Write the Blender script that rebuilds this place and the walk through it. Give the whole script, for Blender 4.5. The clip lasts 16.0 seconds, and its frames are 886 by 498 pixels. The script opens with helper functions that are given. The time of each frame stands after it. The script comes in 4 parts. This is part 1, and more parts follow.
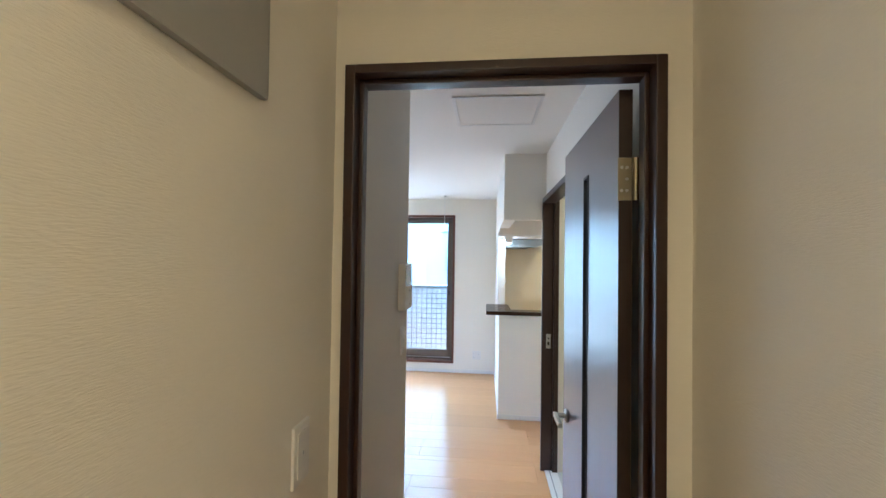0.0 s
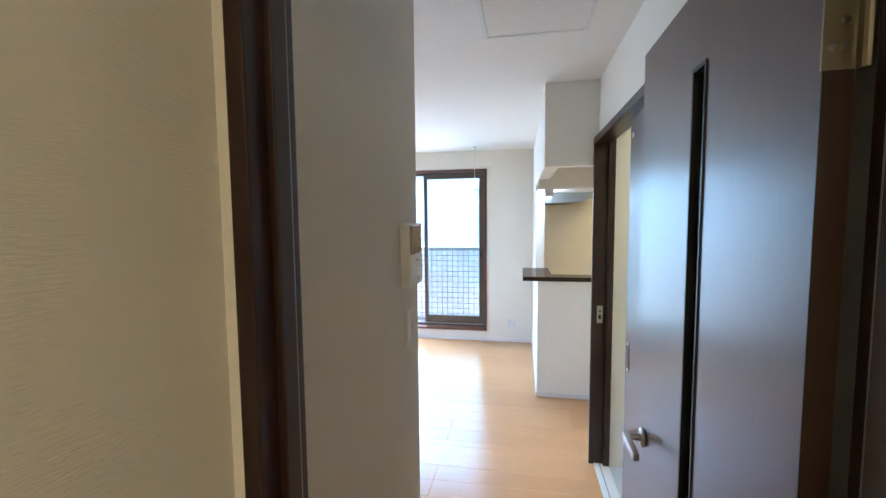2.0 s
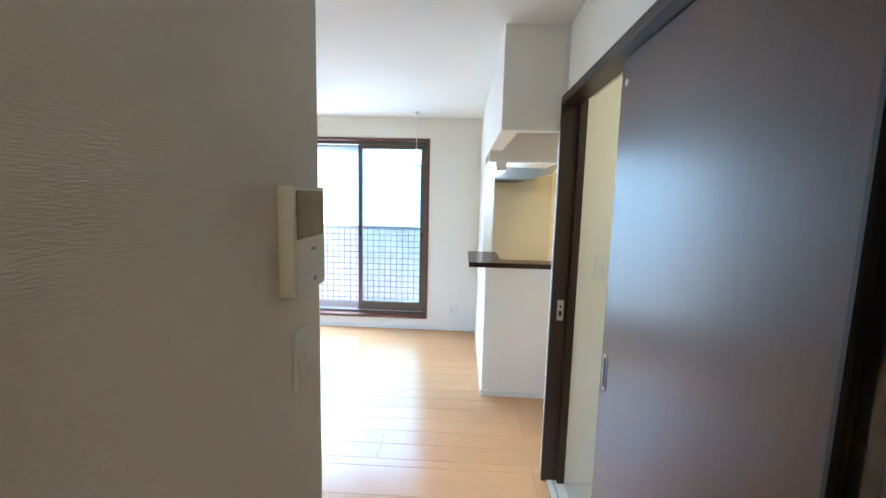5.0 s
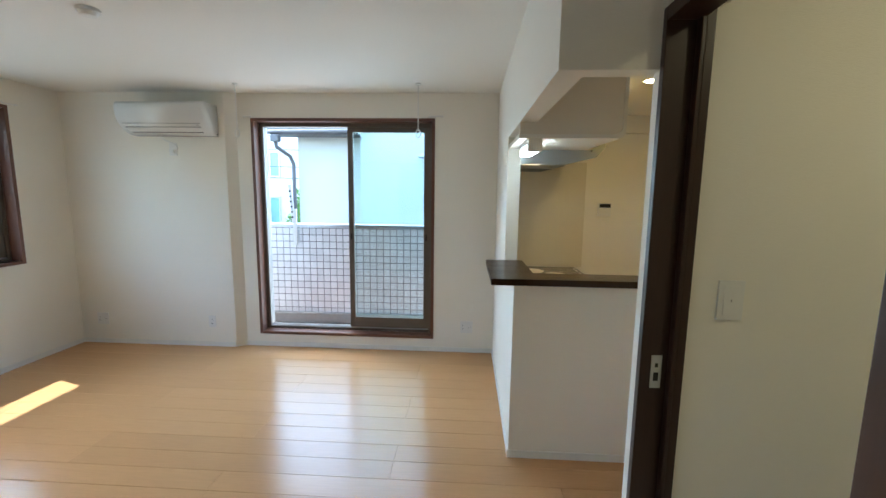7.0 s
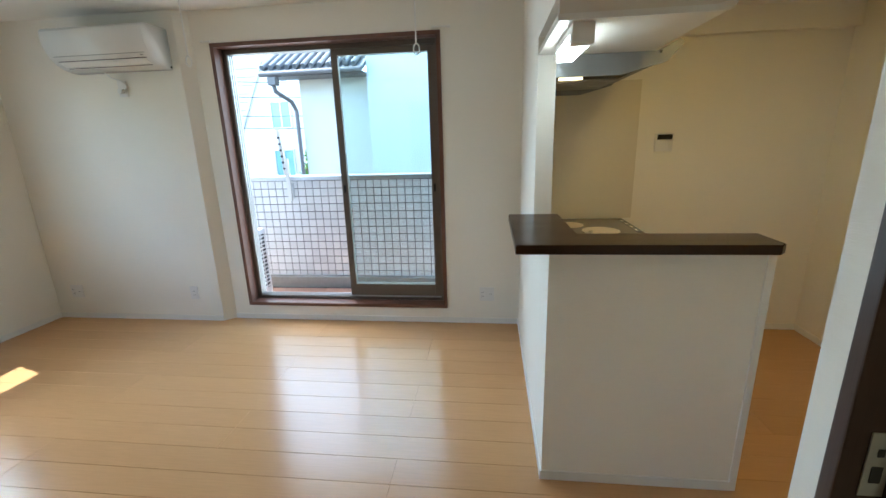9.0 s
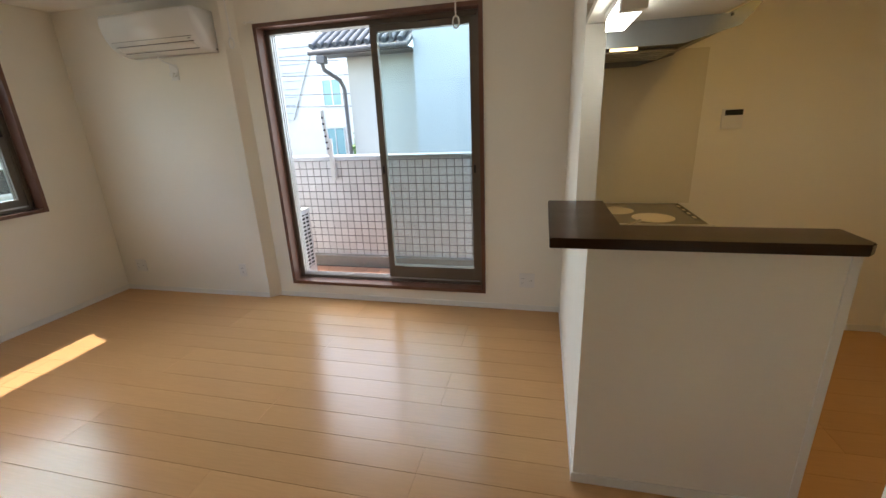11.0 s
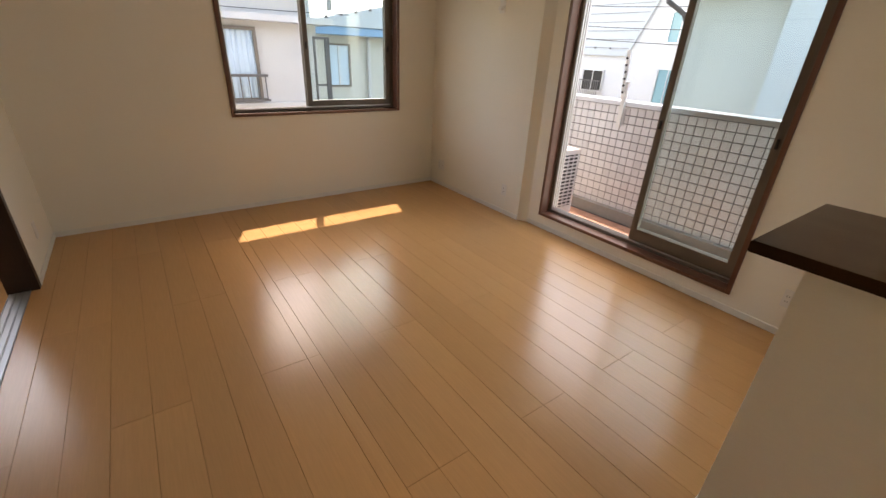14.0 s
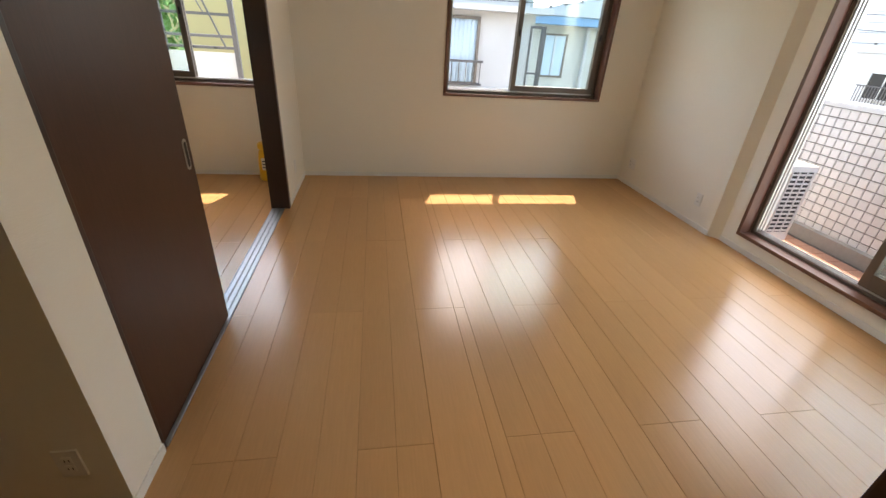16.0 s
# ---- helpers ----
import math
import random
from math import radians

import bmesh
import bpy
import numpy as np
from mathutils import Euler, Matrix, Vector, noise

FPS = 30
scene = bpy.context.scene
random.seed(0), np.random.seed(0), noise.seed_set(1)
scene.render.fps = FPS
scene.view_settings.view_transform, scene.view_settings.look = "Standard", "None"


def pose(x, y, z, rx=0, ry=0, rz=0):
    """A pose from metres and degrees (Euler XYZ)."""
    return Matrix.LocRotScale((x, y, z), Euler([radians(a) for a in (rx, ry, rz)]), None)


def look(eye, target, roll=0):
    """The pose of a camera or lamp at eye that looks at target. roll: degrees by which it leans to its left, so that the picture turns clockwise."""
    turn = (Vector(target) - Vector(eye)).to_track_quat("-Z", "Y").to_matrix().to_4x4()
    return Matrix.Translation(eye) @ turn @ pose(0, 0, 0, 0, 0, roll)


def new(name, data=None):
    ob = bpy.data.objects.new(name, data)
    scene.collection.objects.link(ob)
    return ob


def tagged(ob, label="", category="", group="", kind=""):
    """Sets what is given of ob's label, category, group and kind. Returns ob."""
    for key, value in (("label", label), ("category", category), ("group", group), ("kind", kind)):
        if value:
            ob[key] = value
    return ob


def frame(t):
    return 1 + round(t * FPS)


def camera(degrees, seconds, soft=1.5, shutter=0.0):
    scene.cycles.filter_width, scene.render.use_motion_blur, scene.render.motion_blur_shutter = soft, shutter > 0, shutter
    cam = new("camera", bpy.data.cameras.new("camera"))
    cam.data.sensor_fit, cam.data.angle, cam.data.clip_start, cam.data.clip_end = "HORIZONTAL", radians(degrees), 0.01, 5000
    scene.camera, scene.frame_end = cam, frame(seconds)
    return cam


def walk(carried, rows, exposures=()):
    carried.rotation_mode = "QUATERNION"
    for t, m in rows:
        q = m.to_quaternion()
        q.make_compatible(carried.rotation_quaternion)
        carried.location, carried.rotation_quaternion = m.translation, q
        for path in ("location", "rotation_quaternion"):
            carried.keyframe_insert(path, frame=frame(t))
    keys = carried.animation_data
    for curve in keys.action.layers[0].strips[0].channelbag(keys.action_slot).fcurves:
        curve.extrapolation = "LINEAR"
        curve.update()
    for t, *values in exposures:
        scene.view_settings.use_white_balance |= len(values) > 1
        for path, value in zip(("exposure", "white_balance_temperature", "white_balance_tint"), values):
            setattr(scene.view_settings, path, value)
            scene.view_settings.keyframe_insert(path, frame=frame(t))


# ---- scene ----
cam = camera(93.7, 16.0)
METRES, EYE, TILT, LEAN, TURN = 3.88, 1.635, 0.0, 0.0, 6.3
PATH = [
    (0, (0.081, 0.137, 1.593), (-0.126, 2.125, 1.632), 0.8),
    (0.5, (0.072, 0.365, 1.597), (-0.122, 2.355, 1.569), 0.4),
    (1, (0.049, 0.539, 1.589), (-0.205, 2.521, 1.509), 0.2),
    (1.5, (0.069, 0.641, 1.59), (-0.267, 2.609, 1.472), -0.2),
    (2, (0.075, 0.672, 1.579), (-0.296, 2.631, 1.427), -0.5),
    (2.5, (0.067, 0.613, 1.576), (-0.297, 2.571, 1.393), -0.7),
    (3, (0.062, 0.58, 1.581), (-0.263, 2.542, 1.373), -0.4),
    (3.5, (0.051, 0.628, 1.574), (-0.218, 2.597, 1.344), 0.2),
    (4, (0.047, 0.773, 1.558), (-0.165, 2.748, 1.322), 0.7),
    (4.2, (0.053, 0.848, 1.563), (-0.13, 2.826, 1.324), 1.0),
    (6.3, (-0.042, 1.817, 1.512), (-0.077, 3.799, 1.252), 0.8),
    (6.5, (-0.048, 1.9, 1.515), (-0.092, 3.883, 1.257), 0.9),
    (7, (-0.049, 2.061, 1.522), (-0.162, 4.04, 1.252), 0.7),
    (7.5, (0.006, 2.213, 1.515), (-0.181, 4.183, 1.226), 0.3),
    (8, (0.045, 2.378, 1.496), (-0.205, 4.331, 1.142), -0.3),
    (8.5, (0.025, 2.579, 1.464), (-0.226, 4.518, 1.041), -1.0),
    (9, (-0.002, 2.776, 1.444), (-0.232, 4.697, 0.937), -1.7),
    (9.2, (-0.002, 2.819, 1.467), (-0.225, 4.728, 0.914), -1.9),
    (11.3, (0.085, 2.91, 1.465), (-0.461, 4.737, 0.863), -2.4),
    (11.5, (0.106, 2.948, 1.436), (-0.511, 4.757, 0.847), -2.2),
    (12, (0.142, 3.042, 1.427), (-0.67, 4.768, 0.826), -1.5),
    (12.5, (0.201, 3.098, 1.465), (-0.803, 4.698, 0.808), -0.4),
    (13, (0.347, 3.074, 1.45), (-0.849, 4.51, 0.737), 0.8),
    (13.5, (0.431, 2.989, 1.471), (-0.913, 4.25, 0.693), 1.8),
    (14, (0.445, 2.935, 1.504), (-1.009, 4.004, 0.642), 2.8),
    (14.5, (0.449, 2.954, 1.507), (-1.093, 3.814, 0.568), 3.5),
    (15, (0.53, 2.979, 1.487), (-1.076, 3.619, 0.483), 4.1),
    (15.5, (0.623, 2.968, 1.479), (-1.034, 3.414, 0.452), 4.6),
    (16, (0.658, 2.957, 1.482), (-1.083, 3.264, 0.547), 3.8),
]
EXPOSURES = [(0, 5.1, 5000, 5), (4.2, 5.35, 5000, 3), (6.3, 4.5, 5600, 1), (7.5, 3.9, 5900, 0), (9, 4.0, 6000, 0), (11.3, 3.5, 7800, 11), (12.5, 3.4, 9200, 16), (14.5, 3.45, 8800, 17), (16, 3.78, 8100, 12)]
walk(cam, [(t, look(eye, target, roll)) for t, eye, target, roll in PATH], EXPOSURES)

# ---- world, sun and exposure ----
SUN_TO = Vector((-0.60, 0.20, 0.95)).normalized()
world = bpy.data.worlds.new("sky")
scene.world = world
world.use_nodes = True
wn = world.node_tree.nodes
sky = wn.new("ShaderNodeTexSky")
sky.sky_type, sky.sun_disc = "NISHITA", False
sky.sun_elevation, sky.sun_rotation = math.asin(SUN_TO.z), math.atan2(SUN_TO.x, SUN_TO.y)
sky.dust_density, sky.air_density = 1.5, 1.0
wn["Background"].inputs["Strength"].default_value = 0.115
world.node_tree.links.new(sky.outputs[0], wn["Background"].inputs["Color"])
sun_lamp = new("sun", bpy.data.lights.new("sun", "SUN"))
sun_lamp.data.energy, sun_lamp.data.angle, sun_lamp.data.color = 0.68, radians(0.53), (1, 0.995, 0.985)
sun_lamp.matrix_world = look((0, 0, 12), Vector((0, 0, 12)) - SUN_TO)


def lamp(name, kind, m, watts, colour, size=0.1, size_y=0.0):
    ob = new(name, bpy.data.lights.new(name, kind))
    ob.data.energy, ob.data.color = watts, colour
    if kind == "AREA":
        ob.data.size = size
        if size_y:
            ob.data.shape, ob.data.size_y = "RECTANGLE", size_y
    else:
        ob.data.shadow_soft_size = size
    ob.matrix_world = m
    return ob


lamp("kitchen_lamp", "AREA", pose(1.04, 4.71, 2.185), 0.23, (1, 0.60, 0.12), 0.11)
lamp("hall_lamp", "AREA", pose(0.12, -0.55, 2.39), 0.31, (1, 0.72, 0.38), 0.14)
lamp("washroom_lamp", "AREA", pose(1.3, 2.5, 2.39), 0.33, (1, 0.82, 0.50), 0.14)
lamp("hood_lamp", "AREA", pose(0.50, 5.163, 1.715), 0.035, (1, 0.62, 0.22), 0.10, 0.03)
# daylight of the open sky, standing in the three window openings
lamp("balcony_door_daylight", "AREA", pose(-1.2, 6.078, 1.15, -90, 0, 0), 1.15, (0.84, 0.925, 1), 1.6, 1.95)
lamp("west_window_daylight", "AREA", pose(-4.02, 4.51, 1.53, 0, -90, 0), 0.46, (0.92, 0.96, 1), 1.25, 1.66)
lamp("bedroom_window_daylight", "AREA", pose(-4.02, 1.02, 1.53, 0, -90, 0), 0.46, (0.92, 0.96, 1), 1.25, 1.68)


# ---- materials ----
def material(name, colour, rough=0.5, metal=0.0, grain=(0.0, 20.0), bump=(0.0, 200.0), stretch=(1, 1, 1), vary=0.0, blotch=0.0, coat=0.0, rough_vary=0.0, second=None):
    """A surface: colour with grain (amount, scale), slow blotches, fine relief (amount, scale) and a shift from piece to piece."""
    m = bpy.data.materials.new(name)
    m.use_nodes = True
    nt = m.node_tree
    n, l = nt.nodes, nt.links
    b = n["Principled BSDF"]
    b.inputs["Base Color"].default_value = (*colour, 1)
    b.inputs["Roughness"].default_value, b.inputs["Metallic"].default_value = rough, metal
    if coat:
        b.inputs["Coat Weight"].default_value, b.inputs["Coat Roughness"].default_value = coat, 0.3
    tc = n.new("ShaderNodeTexCoord")
    mp = n.new("ShaderNodeMapping")
    mp.inputs["Scale"].default_value = stretch
    info = n.new("ShaderNodeObjectInfo")
    shift = n.new("ShaderNodeVectorMath")
    shift.operation = "SCALE"
    shift.inputs[0].default_value = (7.1, 3.3, 5.7)
    l.new(info.outputs["Random"], shift.inputs["Scale"])
    add = n.new("ShaderNodeVectorMath")
    l.new(tc.outputs["Object"], add.inputs[0])
    if vary:
        l.new(shift.outputs[0], add.inputs[1])
    l.new(add.outputs[0], mp.inputs["Vector"])

    def tex(scale, detail=4.0):
        t = n.new("ShaderNodeTexNoise")
        t.inputs["Scale"].default_value, t.inputs["Detail"].default_value = scale, detail
        l.new(mp.outputs[0], t.inputs["Vector"])
        return t.outputs["Fac"]

    terms = []
    if grain[0]:
        terms.append((tex(grain[1]), grain[0]))
    if blotch:
        terms.append((tex(1.3, 2.0), blotch))
    if vary:
        terms.append((info.outputs["Random"], vary))
    if terms:
        total = None
        for out, amount in terms:
            k = n.new("ShaderNodeMath")
            k.operation = "MULTIPLY_ADD"
            l.new(out, k.inputs[0])
            k.inputs[1].default_value, k.inputs[2].default_value = 2 * amount, -amount
            if total is None:
                k.inputs[2].default_value = 1 - amount
            else:
                s = n.new("ShaderNodeMath")
                l.new(total, s.inputs[0])
                l.new(k.outputs[0], s.inputs[1])
                k = s
            total = k.outputs[0]
        mix = n.new("ShaderNodeVectorMath")
        mix.operation = "SCALE"
        mix.inputs[0].default_value = colour
        l.new(total, mix.inputs["Scale"])
        l.new(mix.outputs[0], b.inputs["Base Color"])
    if rough_vary:
        r = n.new("ShaderNodeMapRange")
        r.inputs["To Min"].default_value, r.inputs["To Max"].default_value = rough - rough_vary, rough + rough_vary
        l.new(tex(2.5, 5.0), r.inputs["Value"])
        l.new(r.outputs[0], b.inputs["Roughness"])
    if bump[0]:
        p = n.new("ShaderNodeBump")
        p.inputs["Strength"].default_value, p.inputs["Distance"].default_value = min(1.0, bump[0]), 0.001
        l.new(tex(bump[1], 3.0), p.inputs["Height"])
        l.new(p.outputs[0], b.inputs["Normal"])
    return m


def emitter(name, colour, power):
    m = material(name, (0.8, 0.8, 0.8))
    b = m.node_tree.nodes["Principled BSDF"]
    b.inputs["Emission Color"].default_value, b.inputs["Emission Strength"].default_value = (*colour, 1), power
    return m


def glass(name, tint=(1, 1, 1)):
    m = material(name, tint, 0.0)
    nt = m.node_tree
    n, l = nt.nodes, nt.links
    clear, gloss, mix, fres = (n.new("ShaderNode" + k) for k in ("BsdfTransparent", "BsdfGlossy", "MixShader", "Fresnel"))
    clear.inputs[0].default_value, gloss.inputs["Roughness"].default_value = (*tint, 1), 0.01
    fres.inputs[0].default_value = 1.3
    l.new(fres.outputs[0], mix.inputs[0])
    l.new(clear.outputs[0], mix.inputs[1])
    l.new(gloss.outputs[0], mix.inputs[2])
    l.new(mix.outputs[0], n["Material Output"].inputs[0])
    return m


PAPER = material("wallpaper", (0.86, 0.825, 0.74), 0.75, grain=(0.02, 60), bump=(0.8, 150), stretch=(0.45, 0.45, 3.2), blotch=0.015)
CEIL = material("ceiling_paper", (0.88, 0.86, 0.81), 0.8, grain=(0.02, 60), bump=(0.4, 220), blotch=0.015)
TRIM = material("white_trim", (0.80, 0.79, 0.75), 0.4, grain=(0.02, 15), bump=(0.1, 150))
DARK = material("dark_wood", (0.032, 0.013, 0.008), 0.36, grain=(0.3, 30), bump=(0.15, 90), stretch=(5, 5, 0.35), rough_vary=0.05)
# lightened copy of dark_wood: daylight on the window casings put into the colour
LITCASEW = material("lit_casing_wood", (0.15, 0.068, 0.046), 0.36, grain=(0.3, 30), bump=(0.15, 90), stretch=(5, 5, 0.35), rough_vary=0.05)
DOORW = material("door_wood", (0.066, 0.029, 0.018), 0.40, grain=(0.25, 45), bump=(0.15, 120), stretch=(4, 4, 0.25), blotch=0.08, rough_vary=0.04, coat=0.9)
DOORW.node_tree.nodes["Principled BSDF"].inputs["Specular IOR Level"].default_value = 0.1
SATIN = material("satin_door_wood", (0.066, 0.027, 0.016), 0.40, grain=(0.25, 45), bump=(0.15, 120), stretch=(4, 4, 0.25), blotch=0.08, rough_vary=0.04, coat=0.3)
SATIN.node_tree.nodes["Principled BSDF"].inputs["Specular IOR Level"].default_value = 0.1
EDGEW = material("door_edge_wood", (0.034, 0.018, 0.011), 0.45, grain=(0.25, 45), bump=(0.15, 120), stretch=(4, 4, 0.25))
RAILM = material("track_aluminium", (0.42, 0.45, 0.48), 0.42, 0.6, grain=(0.05, 60), stretch=(0.3, 4, 4))
TOPW = material("counter_wood", (0.032, 0.013, 0.006), 0.25, grain=(0.12, 40), bump=(0.1, 120), stretch=(0.4, 4, 4), rough_vary=0.06)
TOPW.node_tree.nodes["Principled BSDF"].inputs["Specular IOR Level"].default_value = 0.3
PLANK = material("maple_floor", (0.59, 0.33, 0.147), 0.225, grain=(0.09, 22), bump=(0.05, 60), stretch=(0.35, 6, 6), vary=0.05, rough_vary=0.035, blotch=0.03)
PLANK.node_tree.nodes["Principled BSDF"].inputs["Specular IOR Level"].default_value = 0.48
SEAM = material("floor_joint", (0.40, 0.215, 0.095), 0.8, grain=(0.1, 50))
VINYL = material("washroom_vinyl", (0.55, 0.56, 0.55), 0.4, grain=(0.06, 40), bump=(0.1, 80))
BRONZE = material("bronze_aluminium", (0.16, 0.138, 0.118), 0.38, 0.45, grain=(0.06, 80), bump=(0.05, 200))
ALU = material("aluminium", (0.62, 0.63, 0.64), 0.32, 0.85, grain=(0.05, 60), stretch=(0.3, 4, 4))
STEEL = material("brushed_steel", (0.55, 0.55, 0.54), 0.28, 1.0, grain=(0.05, 90), stretch=(0.3, 3, 3))
CHROME = material("chrome", (0.8, 0.8, 0.8), 0.08, 1.0)
BRASS = material("nickel_brass", (0.30, 0.265, 0.19), 0.4, 1.0, grain=(0.05, 60))
GLOSSP = material("gloss_white_plastic", (0.80, 0.79, 0.76), 0.14, grain=(0.01, 30), bump=(0.03, 12))
PLASTIC = material("white_plastic", (0.80, 0.79, 0.76), 0.35, grain=(0.01, 30), bump=(0.05, 300))
GREYP = material("grey_plastic", (0.35, 0.35, 0.34), 0.45, grain=(0.03, 30))
BLACK = material("black_gap", (0.012, 0.012, 0.012), 0.5, grain=(0.05, 30))
SCREEN = material("dark_screen", (0.02, 0.02, 0.02), 0.12, grain=(0.03, 30))
CAB = material("cabinet_white", (0.74, 0.70, 0.62), 0.3, grain=(0.02, 20), bump=(0.05, 60))
HOODM = material("hood_grey", (0.27, 0.28, 0.28), 0.35, 0.5, grain=(0.03, 60))
HOBM = material("hob_glass", (0.21, 0.19, 0.165), 0.16, grain=(0.04, 200))
HOBRING = material("hob_zone", (0.70, 0.62, 0.50), 0.3, grain=(0.03, 100))
PANEL = material("kitchen_panel", (0.72, 0.67, 0.55), 0.22, grain=(0.02, 40), blotch=0.02)
GLASS = glass("clear_glass", (0.93, 0.97, 0.97))
TILE = material("white_tile", (0.80, 0.80, 0.80), 0.28, grain=(0.05, 60), vary=0.06, bump=(0.05, 60))
GROUT = material("dark_grout", (0.075, 0.072, 0.07), 0.9, grain=(0.1, 90), bump=(0.3, 200))
TERRA = material("terracotta", (0.40, 0.215, 0.15), 0.65, grain=(0.12, 50), vary=0.1, bump=(0.2, 120))
CONC = material("concrete", (0.33, 0.32, 0.30), 0.85, grain=(0.12, 25), bump=(0.4, 120), blotch=0.1)
RENDERC = material("cream_render", (0.55, 0.53, 0.47), 0.85, grain=(0.04, 50), bump=(0.5, 120), blotch=0.04)
RENDERW = material("white_render", (0.56, 0.55, 0.53), 0.85, grain=(0.04, 50), bump=(0.5, 120), blotch=0.04)
RENDERB = material("pale_blue_render", (0.50, 0.515, 0.505), 0.85, grain=(0.03, 50), bump=(0.4, 120), blotch=0.03)
RENDERY = material("pale_yellow_render", (0.46, 0.37, 0.17), 0.85, grain=(0.04, 50), bump=(0.4, 120), blotch=0.04)
SLATE = material("slate_roof", (0.45, 0.475, 0.48), 0.7, grain=(0.12, 30), vary=0.1, bump=(0.3, 60))
KAWARA = material("clay_roof_tile", (0.085, 0.09, 0.095), 0.4, grain=(0.12, 30), vary=0.1)
PINKROOF = material("pink_roof", (0.45, 0.33, 0.31), 0.7, grain=(0.1, 30))
BLUEG = material("blue_gutter", (0.17, 0.32, 0.47), 0.45, grain=(0.06, 20))
GUTTER = material("grey_gutter", (0.10, 0.092, 0.09), 0.45, grain=(0.06, 20))
POLEM = material("pole_grey", (0.20, 0.20, 0.195), 0.7, grain=(0.08, 30))
WIRE = material("wire_black", (0.03, 0.03, 0.03), 0.6, grain=(0.05, 30))
WINPANE = material("far_window", (0.20, 0.36, 0.38), 0.08, grain=(0.08, 3), stretch=(3, 3, 0.4))
CURTAIN = material("blue_curtain", (0.50, 0.62, 0.70), 0.5, grain=(0.1, 6), stretch=(4, 4, 0.2))
YELLOW = material("yellow_plastic", (0.80, 0.50, 0.03), 0.4, grain=(0.05, 30))
GRASS = material("far_ground", (0.16, 0.155, 0.145), 0.95, grain=(0.15, 3), bump=(0.4, 60), blotch=0.1)
LEAF = material("leaf_green", (0.10, 0.22, 0.04), 0.6, grain=(0.3, 8))
BARK = material("bark", (0.12, 0.085, 0.06), 0.9, grain=(0.3, 30), bump=(0.6, 60))
TUBE = emitter("tube_glow", (0.86, 0.95, 1.0), 1.2)
DOWNL = emitter("downlight_glow", (1.0, 0.80, 0.42), 4.0)
STRIP = emitter("hood_glow", (1.0, 0.75, 0.38), 0.35)


# ---- mesh helpers ----
def box(bm, x0, x1, y0, y1, z0, z1, b=0.0, m=None):
    mat = Matrix.Translation(((x0 + x1) / 2, (y0 + y1) / 2, (z0 + z1) / 2)) @ Matrix.Diagonal((abs(x1 - x0), abs(y1 - y0), abs(z1 - z0), 1))
    vs = bmesh.ops.create_cube(bm, size=1.0, matrix=mat)["verts"]
    if b:
        es = list({e for v in vs for e in v.link_edges})
        r = bmesh.ops.bevel(bm, geom=es, offset=b, segments=2, profile=0.7, affect="EDGES")
        vs = list({v for v in r["verts"]} | {v for v in vs if v.is_valid})
    if m is not None:
        bmesh.ops.transform(bm, matrix=m, verts=vs)
    return vs


def prism(bm, pts, axis, a0, a1):
    """A closed outline of 2D points swept along an axis from a0 to a1."""
    def put(p, a):
        return {"x": (a, p[0], p[1]), "y": (p[0], a, p[1]), "z": (p[0], p[1], a)}[axis]
    lo, hi = [bm.verts.new(put(p, a0)) for p in pts], [bm.verts.new(put(p, a1)) for p in pts]
    bm.faces.new(lo), bm.faces.new(hi[::-1])
    for i in range(len(pts)):
        j = (i + 1) % len(pts)
        bm.faces.new((lo[i], hi[i], hi[j], lo[j]))
    return lo + hi


def tube(bm, pts, r, n=8, closed=False):
    pts = [Vector(p) for p in pts]
    rings = []
    for i, p in enumerate(pts):
        a = pts[i - 1] if (i or closed) else p
        c = pts[(i + 1) % len(pts)] if (i < len(pts) - 1 or closed) else p
        q = (c - a).normalized().to_track_quat("Z", "Y")
        rr = r[i] if isinstance(r, (list, tuple)) else r
        rings.append([bm.verts.new(p + q @ Vector((rr * math.cos(2 * math.pi * k / n), rr * math.sin(2 * math.pi * k / n), 0))) for k in range(n)])
    last = len(rings) if closed else len(rings) - 1
    for i in range(last):
        u, v = rings[i], rings[(i + 1) % len(rings)]
        for k in range(n):
            bm.faces.new((u[k], u[(k + 1) % n], v[(k + 1) % n], v[k]))
    if not closed:
        bm.faces.new(rings[0][::-1]), bm.faces.new(rings[-1])


def disc(bm, c, r, h, axis="z", n=24, r2=None, bev=0.0):
    turn = {"z": (0, 0, 0), "x": (0, 90, 0), "y": (90, 0, 0)}[axis]
    vs = bmesh.ops.create_cone(bm, cap_ends=True, segments=n, radius1=r, radius2=r if r2 is None else r2, depth=h, matrix=pose(*c, *turn))["verts"]
    if bev:
        es = list({e for v in vs for e in v.link_edges if len(e.link_faces) == 2 and any(len(f.verts) > 4 for f in e.link_faces)})
        bmesh.ops.bevel(bm, geom=es, offset=bev, segments=2, affect="EDGES")


def part(name, bm, mat, parent=None, label="", smooth=False):
    bmesh.ops.recalc_face_normals(bm, faces=bm.faces[:])
    me = bpy.data.meshes.new(name)
    bm.to_mesh(me)
    bm.free()
    me.materials.append(mat)
    if smooth:
        for p in me.polygons:
            p.use_smooth = True
    ob = new(name, me)
    if parent is not None:
        ob.parent = parent
        ob.matrix_parent_inverse = parent.matrix_world.inverted()
    if label:
        ob["label"] = label
    return ob


def boxes(name, rows, mat, parent=None, label="", b=0.0):
    bm = bmesh.new()
    for r in rows:
        box(bm, *r, b=b)
    return part(name, bm, mat, parent, label)


